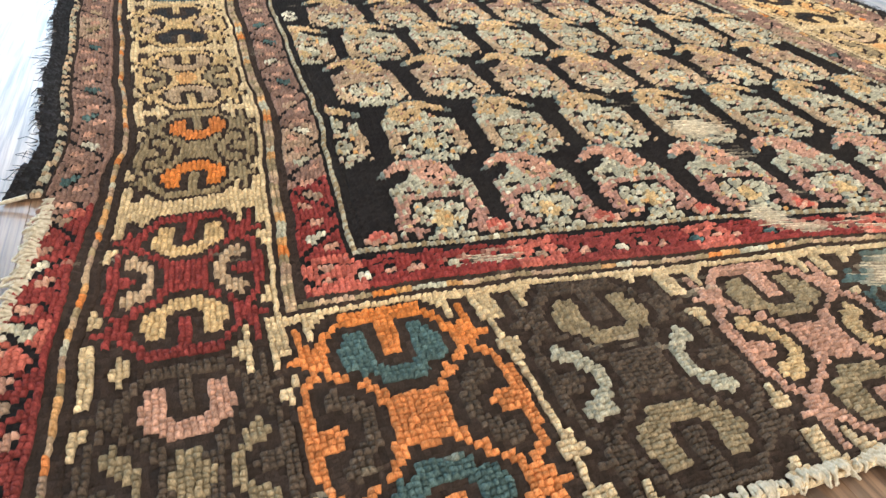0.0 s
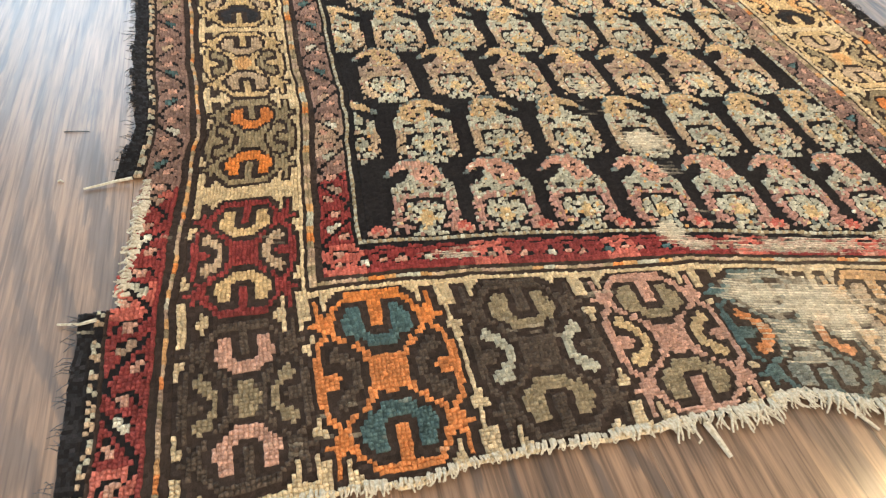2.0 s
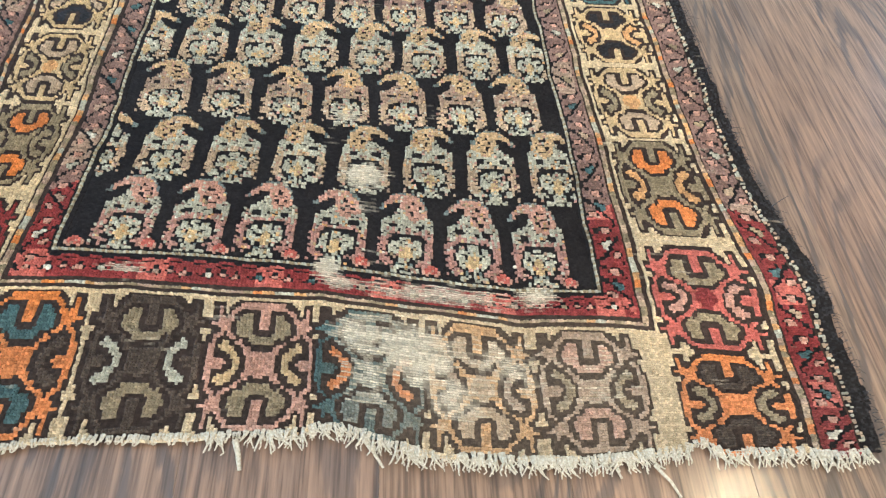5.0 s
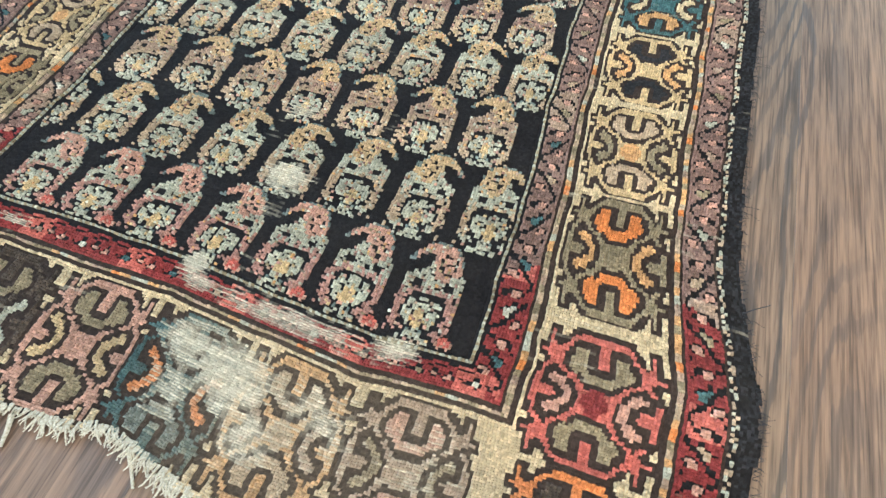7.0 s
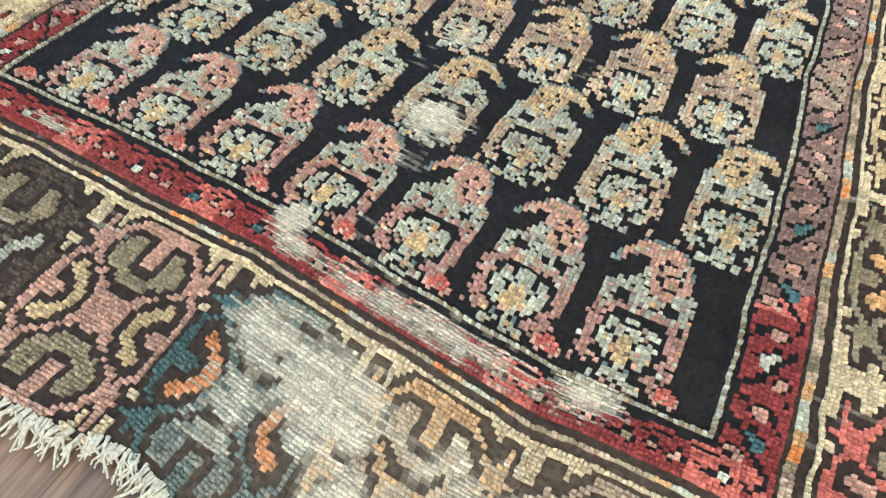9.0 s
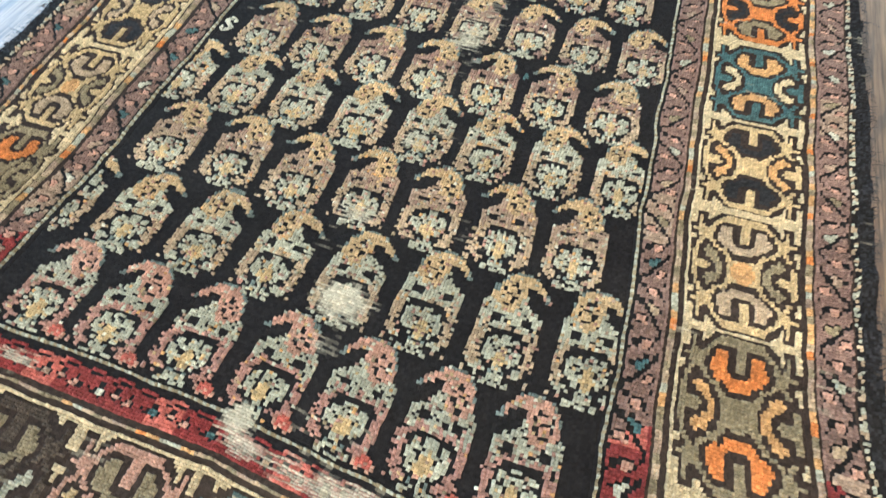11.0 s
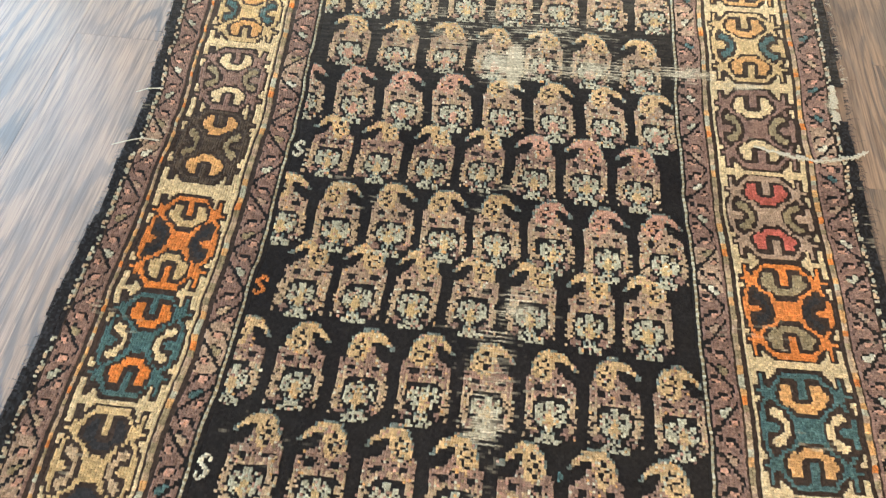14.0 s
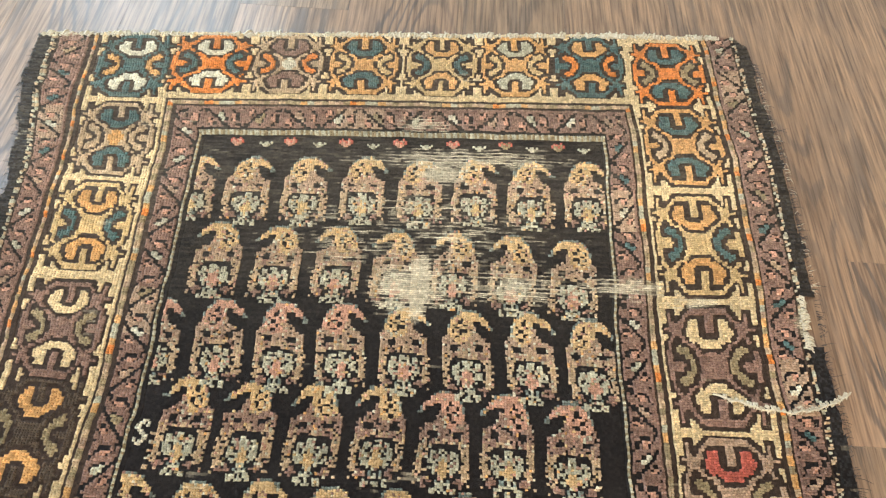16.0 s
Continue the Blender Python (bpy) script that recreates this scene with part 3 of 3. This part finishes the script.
# where the pile is gone and the cotton shows: centre, half width, half length, how bare
BARE = [(0.350, -0.085, 0.045, 0.034, 0.98), (0.402, -0.100, 0.056, 0.048, 1.12), (0.440, -0.150, 0.042, 0.042, 0.86), (0.352, -0.135, 0.034, 0.060, 0.74), (0.500, -0.110, 0.070, 0.060, 0.72), (0.600, -0.120, 0.060, 0.060, 0.60),
        (0.304, 0.000, 0.016, 0.018, 1.25), (0.325, -0.018, 0.030, 0.014, 0.95), (0.43, -0.020, 0.120, 0.022, 0.86), (0.545, -0.008, 0.026, 0.020, 1.0), (0.094, -0.022, 0.036, 0.010, 0.80),
        (0.341, 0.156, 0.032, 0.026, 1.15), (0.345, 0.105, 0.035, 0.014, 0.62), (0.311, 0.268, 0.026, 0.020, 0.85), (0.337, 0.398, 0.026, 0.026, 0.68),
        (0.344, 0.612, 0.028, 0.034, 0.85), (0.374, 0.775, 0.034, 0.040, 0.66), (0.350, 1.228, 0.015, 0.048, 1.95), (0.335, 1.225, 0.060, 0.044, 0.95), (0.475, 1.232, 0.100, 0.032, 0.74),
        (0.640, 1.241, 0.080, 0.018, 0.84), (0.370, 1.422, 0.036, 0.020, 1.25), (0.400, 1.450, 0.200, 0.026, 0.72), (0.30, 1.36, 0.10, 0.03, 0.50), (0.868, 1.200, 0.012, 0.040, 0.80),
        (0.345, 1.520, 0.060, 0.022, 0.66), (0.724, 1.222, 0.05, 0.014, 0.78), (0.395, 1.315, 0.12, 0.03, 0.56), (0.34, 1.31, 0.32, 0.14, 0.44), (0.345, 0.66, 0.06, 0.20, 0.44)]
X, Y = np.meshgrid(GX, GY)
bare = np.zeros_like(X)
for bx, by, hx, hy, strong in BARE:
    bare = np.maximum(bare, strong * np.exp(-(((X - bx) / hx) ** 2) - ((Y - by) / hy) ** 2))
streak = value_noise(X.shape, 1.0, 7.0, rng)
grit = value_noise(X.shape, 2.0, 2.5, rng)
rib = np.where(np.arange(NY) % 2 == 0, -0.20, 0.16)[:, None]
firm = np.where(dye == CODE["n"], 0.26, 0.0)
loss = np.maximum(bare * (0.46 + 0.62 * streak + rib) + 0.30 * grit - firm, 0.86 * bare * (0.7 + 0.5 * grit))
loss = np.maximum(loss, 0.64 * value_noise(X.shape, 1.0, 6.0, rng) * value_noise(X.shape, 16, 16, rng))
loss = np.clip((loss - 0.48) / 0.20, 0, 1)
worn = loss > 0.55
thin = np.clip(bare, 0, 1)

# the outline: a bitten stretch of the left edge, wavering ends
gone = (X < LEFT_BANDS[2] + 0.006 * value_noise(X.shape, 5, 40, rng)) & (Y > -0.045) & (Y < 0.130)
low_end = BOTTOM_BANDS[0] + 0.008 * value_noise((1, NX), 1, 14, rng)[0] + 0.010 * np.exp(-((GX - 0.33) / 0.05) ** 2) + 0.016 * np.exp(-((GX - 0.69) / 0.016) ** 2)
gone |= Y < low_end[None, :]
gone |= (X > RIGHT_BANDS[0] - 0.010 * value_noise(X.shape, 9, 60, rng)) | (X < LEFT_BANDS[0] + 0.006 * value_noise(X.shape, 9, 60, rng))
gone |= (X > RIGHT_BANDS[1] + 0.004) & (Y > 1.165) & (Y < 1.235)
gone |= (X - 0.858) + (Y - 1.684) > 0.052
gone |= (X < LEFT_BANDS[0] + 0.008) & (Y < -0.03)

# dyes: each row of knots took the dye a little otherwise, and faded unevenly
table = np.array([PALETTE[k] for k in DYES])
tone = table[dye]
abrash = 0.86 + 0.28 * value_noise((NY, 1), 7, 1, rng)
single = 0.76 + 0.48 * rng.random(X.shape)
patch = 0.88 + 0.24 * value_noise(X.shape, 26, 25, rng)
tone = tone * (abrash * single * patch)[..., None]
grey = tone.mean(-1, keepdims=True)
fade = (0.05 + 0.13 * value_noise(X.shape, 26, 42, rng) + 0.09 * np.clip((-0.05 - Y) / 0.06, 0, 1))[..., None]
tone = tone * (1 - fade) + (0.80 * grey * np.array([1.13, 0.99, 0.80]) + 0.20 * grey ** 0.7 * np.array([0.5, 0.42, 0.32])) * fade
# the upper end has been walked down most: paler dyes, and cotton showing between the rows
low_pile = np.clip((Y - 1.12) / 0.30, 0, 1) * (0.55 + 0.45 * value_noise(X.shape, 11, 18, rng))
rubbed = (low_pile * 0.12 * (0.3 + 1.2 * value_noise(X.shape, 1.0, 5.0, rng)))[..., None]
tone = tone * (1 + 0.22 * low_pile[..., None]) * (1 - rubbed) + np.array([0.50, 0.39, 0.27]) * rubbed
cotton = np.array([0.64, 0.525, 0.365]) * (0.72 + 0.45 * value_noise(X.shape, 1.0, 6.0, rng))[..., None] * (0.84 + 0.26 * rng.random((NY, 1)))[..., None]
cotton = 0.94 * cotton + 0.06 * tone
pale = 0.34 * np.clip((X - 0.30) / 0.10, 0, 1) * np.clip((0.70 - X) / 0.08, 0, 1) * np.clip((-0.035 - Y) / 0.02, 0, 1) * np.where(dye == CODE["n"], 0.4, 1.0)
tone = tone + (np.array([0.46, 0.34, 0.21]) - tone) * (pale * (0.6 + 0.4 * rng.random(X.shape)))[..., None]
under = tone + (cotton * 0.8 - tone) * np.clip(1.8 * (bare - 0.45), 0, 0.9)[..., None]
tone = tone + (cotton - tone) * (loss * (0.75 + 0.25 * rng.random(X.shape)))[..., None]


# the warp lattice: every knot stands on one cell of it
LX = LEFT_BANDS[0] + np.arange(NX + 1) * KX
LY = BOTTOM_BANDS[0] + np.arange(NY + 1) * KY
lat_x, lat_y = np.meshgrid(LX, LY)
lat_x = lat_x + KX * (0.20 * (rng.random((NY + 1, 1)) - 0.5) + 0.9 * (value_noise(lat_x.shape, 8, 8, rng) - 0.5) + 0.34 * (rng.random(lat_x.shape) - 0.5))
lat_y = lat_y + KY * (0.9 * (value_noise(lat_x.shape, 7, 9, rng) - 0.5) + 0.34 * (rng.random(lat_x.shape) - 0.5))
lat_x, lat_y = warp(lat_x, lat_y)
LATTICE = np.stack([lat_x, lat_y, lie(lat_x, lat_y)], -1)


def knots(mask):
    """Mesh data for the knots under the mask: a leaning tuft of yarn each, on a shared ground; a bare one is a low rib of cotton."""
    jj, ii = np.nonzero(mask)
    n = len(jj)
    wide = NX + 1
    first = jj * wide + ii
    corner = np.stack([first, first + 1, first + wide + 1, first + wide], -1)
    used, base = np.unique(corner, return_inverse=True)
    base = base.reshape(n, 4)
    feet = LATTICE.reshape(-1, 3)[corner]
    middle = feet.mean(1, keepdims=True)
    low = worn[jj, ii]
    dark = np.isin(dye[jj, ii], [CODE["k"], CODE["n"], CODE["x"]]) & ~low
    tall = np.where(low, 0.0013, np.where(dark, 0.0021, 0.0031) - 0.0008 * thin[jj, ii]) + np.where(low, 0.0003, np.where(dark, 0.0009, 0.0018)) * rng.random(n)
    lean = np.stack([0.0016 * (rng.random(n) - 0.5), 0.0016 * (rng.random(n) - 0.5) - 0.0005, np.zeros(n)], -1)
    spread = np.stack([np.where(low, 1.0, 0.78), np.where(low, 0.60, 0.74), np.ones(n)], -1)[:, None]
    up = np.array([0, 0, 1.0])
    belly = middle + (feet - middle) * spread + 0.6 * lean[:, None] + 0.64 * tall[:, None, None] * up
    tip = middle[:, 0] + lean + tall[:, None] * up
    verts = np.concatenate([LATTICE.reshape(-1, 3)[used], belly.reshape(-1, 3), tip])
    b0 = len(used) + 4 * np.arange(n)[:, None] + np.arange(4)
    t0 = len(used) + 4 * n + np.arange(n)
    full = np.nonzero(~dark)[0]
    faces, of, side = [], [], []
    for a in range(4):
        c = (a + 1) % 4
        faces += [np.stack([base[full, a], base[full, c], b0[full, c]], -1), np.stack([base[full, a], b0[full, c], b0[full, a]], -1),
                  np.stack([b0[full, a], b0[full, c], t0[full]], -1), np.stack([base[dark, a], base[dark, c], t0[dark]], -1)]
        of += [full, full, full, np.nonzero(dark)[0]]
        side += [np.ones(len(full), int), np.ones(len(full), int), np.zeros(len(full), int), np.zeros(int(dark.sum()), int)]
    faces, of = np.concatenate(faces), np.concatenate(of)
    kept, faces = np.unique(faces, return_inverse=True)
    colour = np.ones((2, n, 4))
    vary = 0.80 + 0.40 * rng.random((n, 1))
    colour[0, :, :3] = tone[jj, ii] * vary
    colour[1, :, :3] = np.where(low[:, None], under[jj, ii], tone[jj, ii]) * vary
    return verts[kept], faces.reshape(-1, 3), colour[np.concatenate(side), of]


def pile(name, mask, parent, label=""):
    v, f, c = knots(mask)
    me = bpy.data.meshes.new(name)
    me.vertices.add(len(v))
    me.vertices.foreach_set("co", v.ravel())
    me.loops.add(f.size)
    me.loops.foreach_set("vertex_index", f.ravel().astype(np.int32))
    me.polygons.add(len(f))
    me.polygons.foreach_set("loop_start", np.arange(0, f.size, 3, dtype=np.int32))
    me.polygons.foreach_set("use_smooth", np.ones(len(f), bool))
    at = me.attributes.new("dye", "FLOAT_COLOR", "FACE")
    at.data.foreach_set("color", c.ravel().astype(np.float32))
    me.update(calc_edges=True)
    me.materials.append(WOOL)
    ob = new(name, me)
    ob.parent = parent
    return tagged(ob, label)


rug = tagged(new("rug"), "worn antique hand-knotted wool rug with dark field lying on oak boards", "rug")
PART_LABELS = {"field": "dark brown-black pile ground", "main_border": "faded cream border ground", "selvedge": "dark goat-hair edge binding",
               "beaded_line": "ivory and dark beaded line", "darned_spot": "small teal mended spot"}
for k, nm in enumerate(names):
    mask = (owner == k) & ~gone
    if mask.any():
        pile(nm, mask, rug, PART_LABELS.get(nm, ""))

# the foundation beneath the knots
bm = bmesh.new()
cols, rows = 60, 100
sheet = []
for j in range(rows + 1):
    for i in range(cols + 1):
        x = -0.188 + (0.862 + 0.188) * i / cols
        y = BOTTOM_BANDS[0] + 0.028 + (TOP_BANDS[0] - BOTTOM_BANDS[0] - 0.034) * j / rows
        wx, wy = warp(np.array(x), np.array(y))
        sheet.append(bm.verts.new((float(wx), float(wy), float(lie(wx, wy)) - 0.0006)))
for j in range(rows):
    for i in range(cols):
        a = j * (cols + 1) + i
        bm.faces.new((sheet[a], sheet[a + 1], sheet[a + cols + 2], sheet[a + cols + 1]))
part("foundation", bm, BACKING, rug, "bare cotton foundation")


def strand(bm, points, r0, r1, sides=5):
    """A tapered round thread through the points."""
    rings = []
    for k, p in enumerate(points):
        p = Vector(p)
        d = (Vector(points[min(k + 1, len(points) - 1)]) - Vector(points[max(k - 1, 0)])).normalized()
        a = d.cross(Vector((0, 0, 1)))
        a = a.normalized() if a.length > 1e-4 else Vector((1, 0, 0))
        b = a.cross(d)
        r = r0 + (r1 - r0) * k / (len(points) - 1)
        rings.append([bm.verts.new(p + r * (math.cos(t) * a + math.sin(t) * b)) for t in (2 * math.pi * s / sides for s in range(sides))])
    for u, v in zip(rings, rings[1:]):
        for s in range(sides):
            bm.faces.new((u[s], u[(s + 1) % sides], v[(s + 1) % sides], v[s]))
    bm.faces.new(rings[0][::-1])
    bm.faces.new(rings[-1])


def tuft_mesh(name, length, count, spread, seed):
    """A tuft of cotton warp ends that starts at the origin and runs towards -y."""
    r = random.Random(seed)
    bm = bmesh.new()
    for _ in range(count):
        x, far, bend = r.uniform(-spread, spread), length * r.uniform(0.4, 1.15), r.uniform(-0.7, 0.7) * length
        up = r.uniform(0.002, 0.0045)
        pts = [(x, 0.004, 0.0020), (x + 0.10 * bend, -0.2 * far, up), (x + 0.35 * bend, -0.5 * far, up * 0.9),
               (x + 0.8 * bend, -0.8 * far, up * 0.5), (x + bend * r.uniform(0.5, 1.4), -far, 0.0014)]
        strand(bm, pts, r.uniform(0.0009, 0.0014), 0.0006)
    me = bpy.data.meshes.new(name)
    bm.to_mesh(me)
    bm.free()
    me.materials.append(YARN)
    return me


SHORT = [tuft_mesh("short_tuft", 0.0055, 6, 0.0045, k) for k in range(5)]
LONG = [tuft_mesh("long_tuft", 0.0145, 7, 0.0048, 20 + k) for k in range(6)]


def place_tuft(me, x, y, turn, size=1.0):
    wx, wy = warp(np.array(x), np.array(y))
    ob = new("fringe_tuft", me)
    ob.parent = rug
    ob.matrix_basis = Matrix.Translation((float(wx), float(wy), float(lie(wx, wy)))) @ Matrix.Rotation(turn, 4, "Z") @ Matrix.Scale(size, 4)


r = random.Random(3)
x = LEFT_BANDS[0] + 0.006
while x < RIGHT_BANDS[1]:
    y = float(np.interp(x, GX, low_end)) + 0.002
    longer = min(max((x - 0.17) / 0.16, 0), 1) * (1.0 if x < 0.66 else 0.75)
    me = r.choice(LONG if r.random() < longer else SHORT)
    place_tuft(me, x, y, r.uniform(-0.35, 0.35), r.uniform(0.75, 1.25))
    x += 0.0082 if longer < 0.3 else 0.0074
x = LEFT_BANDS[0] + 0.01
while x < 0.842:
    place_tuft(r.choice(SHORT), x, TOP_BANDS[0] - 0.003, math.pi + r.uniform(-0.7, 0.7), r.uniform(0.7, 1.7))
    x += 0.0085
for y in np.arange(-0.04, 0.128, 0.010):
    place_tuft(r.choice(SHORT), LEFT_BANDS[2] + 0.006, float(y), -math.pi / 2 + r.uniform(-0.5, 0.5), r.uniform(0.8, 1.5))
for y in np.arange(1.165, 1.235, 0.008):
    place_tuft(r.choice(SHORT), RIGHT_BANDS[1], float(y), math.pi / 2 + r.uniform(-0.6, 0.6), r.uniform(0.5, 1.3))


def loose_thread(name, points, radius, mat, label):
    bm = bmesh.new()
    strand(bm, points, radius, radius * 0.6, 6)
    part(name, bm, mat, rug, label)


def beside(*points):
    """Points given in the rug's own plan, as it was pushed."""
    return [(*settle(x, y), z) for x, y, z in points]


def on_rug(x, y, up):
    x, y = settle(x, y)
    return (x, y, float(lie(np.array(x), np.array(y))) + up)


loose_thread("loose_thread", beside((-0.212, 0.135, 0.001), (-0.228, 0.137, -0.003), (-0.243, 0.134, -0.0045), (-0.256, 0.131, -0.005)), 0.0016, YARN, "pale cotton thread end")
loose_thread("loose_thread", beside((-0.232, -0.042, 0.001), (-0.245, -0.041, -0.003), (-0.262, -0.037, -0.005)), 0.0015, YARN, "pale cotton thread end")
loose_thread("loose_thread", beside((0.225, -0.222, -0.001), (0.229, -0.236, -0.003), (0.232, -0.252, -0.0045)), 0.0032, YARN, "thick knotted warp tassel")
loose_thread("loose_thread", beside((0.352, -0.222, -0.001), (0.362, -0.238, -0.003), (0.372, -0.254, -0.005)), 0.0022, YARN, "pale cotton thread end")
loose_thread("loose_thread", beside((0.650, -0.262, -0.001), (0.665, -0.280, -0.004), (0.672, -0.296, -0.005)), 0.0022, YARN, "pale cotton thread end")
loose_thread("loose_thread", beside((-0.165, 0.997, 0.003), (-0.192, 0.998, 0.004), (-0.214, 0.994, 0.000), (-0.238, 0.987, -0.004)), 0.0011, YARN, "pale cotton thread end")
loose_thread("loose_thread", beside((-0.192, 1.102, 0.003), (-0.215, 1.101, 0.001), (-0.236, 1.096, -0.004)), 0.0010, YARN, "pale cotton thread end")
loose_thread("loose_thread", beside((0.895, 0.100, 0.001), (0.908, 0.108, 0.004), (0.922, 0.116, 0.006)), 0.0007, YARN_DARK, "frayed dark hair")
# the tear across the right border, its cotton ends standing up
tear = []
rt = random.Random(5)
for k in range(26):
    f = k / 25
    tear.append(on_rug(0.728 + 0.174 * f, 1.094 - 0.022 * math.sin(math.pi * f * 0.9) + 0.02 * f ** 4 + rt.uniform(-0.002, 0.002), 0.0050 + rt.uniform(0, 0.0015)))
loose_thread("torn_edge", tear, 0.0016, YARN, "ragged pale cotton along the tear")


for k in range(2, 25, 1):
    wx, wy, wz = tear[k]
    ob = new("torn_tuft", rt.choice(SHORT))
    ob.parent = rug
    ob.matrix_basis = Matrix.Translation((wx, wy + 0.002, wz - 0.003)) @ Matrix.Rotation(rt.uniform(-1.2, 1.2), 4, "Z") @ Matrix.Scale(rt.uniform(0.6, 1.0), 4)


def edge_hair(bands, lo, hi, out, seed, count, mat, label):
    """Frayed dark hair along a selvedge."""
    rr = random.Random(seed)
    bm = bmesh.new()
    for _ in range(count):
        y = rr.uniform(lo, hi)
        if out < 0 and -0.05 < y < 0.135:
            continue
        wx, wy = warp(np.array(bands[0] - out * 0.007), np.array(y))
        wx, wy = float(wx), float(wy)
        far, bend = rr.uniform(0.005, 0.012) * (2.2 if rr.random() < 0.04 else 1), rr.uniform(-0.007, 0.007)
        pts = [(wx, wy, FLOOR_Z + 0.004), (wx + out * far * 0.5, wy + 0.4 * bend, FLOOR_Z + rr.uniform(0.003, 0.008)), (wx + out * far, wy + bend, FLOOR_Z + rr.uniform(0.001, 0.006))]
        strand(bm, pts, 0.00045, 0.0002, 3)
    tagged(part("frayed_hair", bm, mat, rug, label), kind="stuff")


edge_hair(LEFT_BANDS, -0.21, 1.69, -1, 11, 420, YARN_DARK, "frayed dark edge hair")
edge_hair(RIGHT_BANDS, -0.21, 1.66, 1, 12, 620, YARN_DARK, "frayed dark edge hair")
edge_hair(RIGHT_BANDS, 1.24, 1.66, 1, 77, 46, YARN, "pale worn-through edge threads")

# ---------------------------------------------------------------- oak boards
floor = tagged(new("floor"), "wide dark-stained oak plank floor with a satin lacquer", "floor", kind="structure")
bm = bmesh.new()
box(bm, ROOM_W, ROOM_E, ROOM_S, ROOM_N, FLOOR_Z - 0.05, FLOOR_Z - 0.012)
part("subfloor", bm, OAK, floor)
PLANK, LONG_PLANK, GAP = 0.19, 1.83, 0.0003


def plank_mesh(length):
    bm = bmesh.new()
    box(bm, -PLANK / 2 + GAP / 2, PLANK / 2 - GAP / 2, 0, length - GAP, -0.012, 0)
    top = [e for e in bm.edges if all(v.co.z > -0.001 for v in e.verts)]
    bmesh.ops.bevel(bm, geom=top, offset=0.00015, segments=1, affect="EDGES")
    me = bpy.data.meshes.new("plank")
    bm.to_mesh(me)
    bm.free()
    me.materials.append(OAK)
    return me


plank_kinds = {}
rp = random.Random(21)
FIRST_EDGE = -0.375 - 7 * PLANK
END_SEAMS = {6: 0.190, 13: 1.050, 14: 1.320, 5: 1.9, 7: -0.62, 8: 2.2, 12: 2.4, 15: 0.3}     # board by board, where it butts on the next
for col in range(int((ROOM_E - FIRST_EDGE) / PLANK) + 1):
    x0 = FIRST_EDGE + PLANK * col
    seam = END_SEAMS.get(col, round(rp.uniform(-0.8, 2.4), 2))
    stops = [seam - LONG_PLANK * k for k in range(3, 0, -1)] + [seam + LONG_PLANK * k for k in range(0, 3)]
    stops = [ROOM_S] + [v for v in stops if ROOM_S + 0.05 < v < ROOM_N - 0.05] + [ROOM_N]
    for y0, y1 in zip(stops, stops[1:]):
        length = round(y1 - y0, 3)
        if length not in plank_kinds:
            plank_kinds[length] = plank_mesh(length)
        ob = new("plank", plank_kinds[length])
        ob.parent = floor
        ob.location = (x0 + PLANK / 2, y0, FLOOR_Z)

# a wisp of lint on the boards
bm = bmesh.new()
strand(bm, beside((-0.282, 0.228, FLOOR_Z + 0.0007), (-0.270, 0.2275, FLOOR_Z + 0.0011), (-0.258, 0.226, FLOOR_Z + 0.0007)), 0.0006, 0.0004, 5)
tagged(mesh_object("lint", bm, YARN_DARK), "short dark wisp of wool lint on the oak boards", "lint")
bm = bmesh.new()
strand(bm, beside((-0.280, 0.146, FLOOR_Z + 0.0009), (-0.2775, 0.147, FLOOR_Z + 0.0018), (-0.275, 0.145, FLOOR_Z + 0.0009)), 0.0010, 0.0007, 5)
tagged(mesh_object("lint", bm, YARN), "tiny pale crumb of cotton lint on the oak boards", "lint")
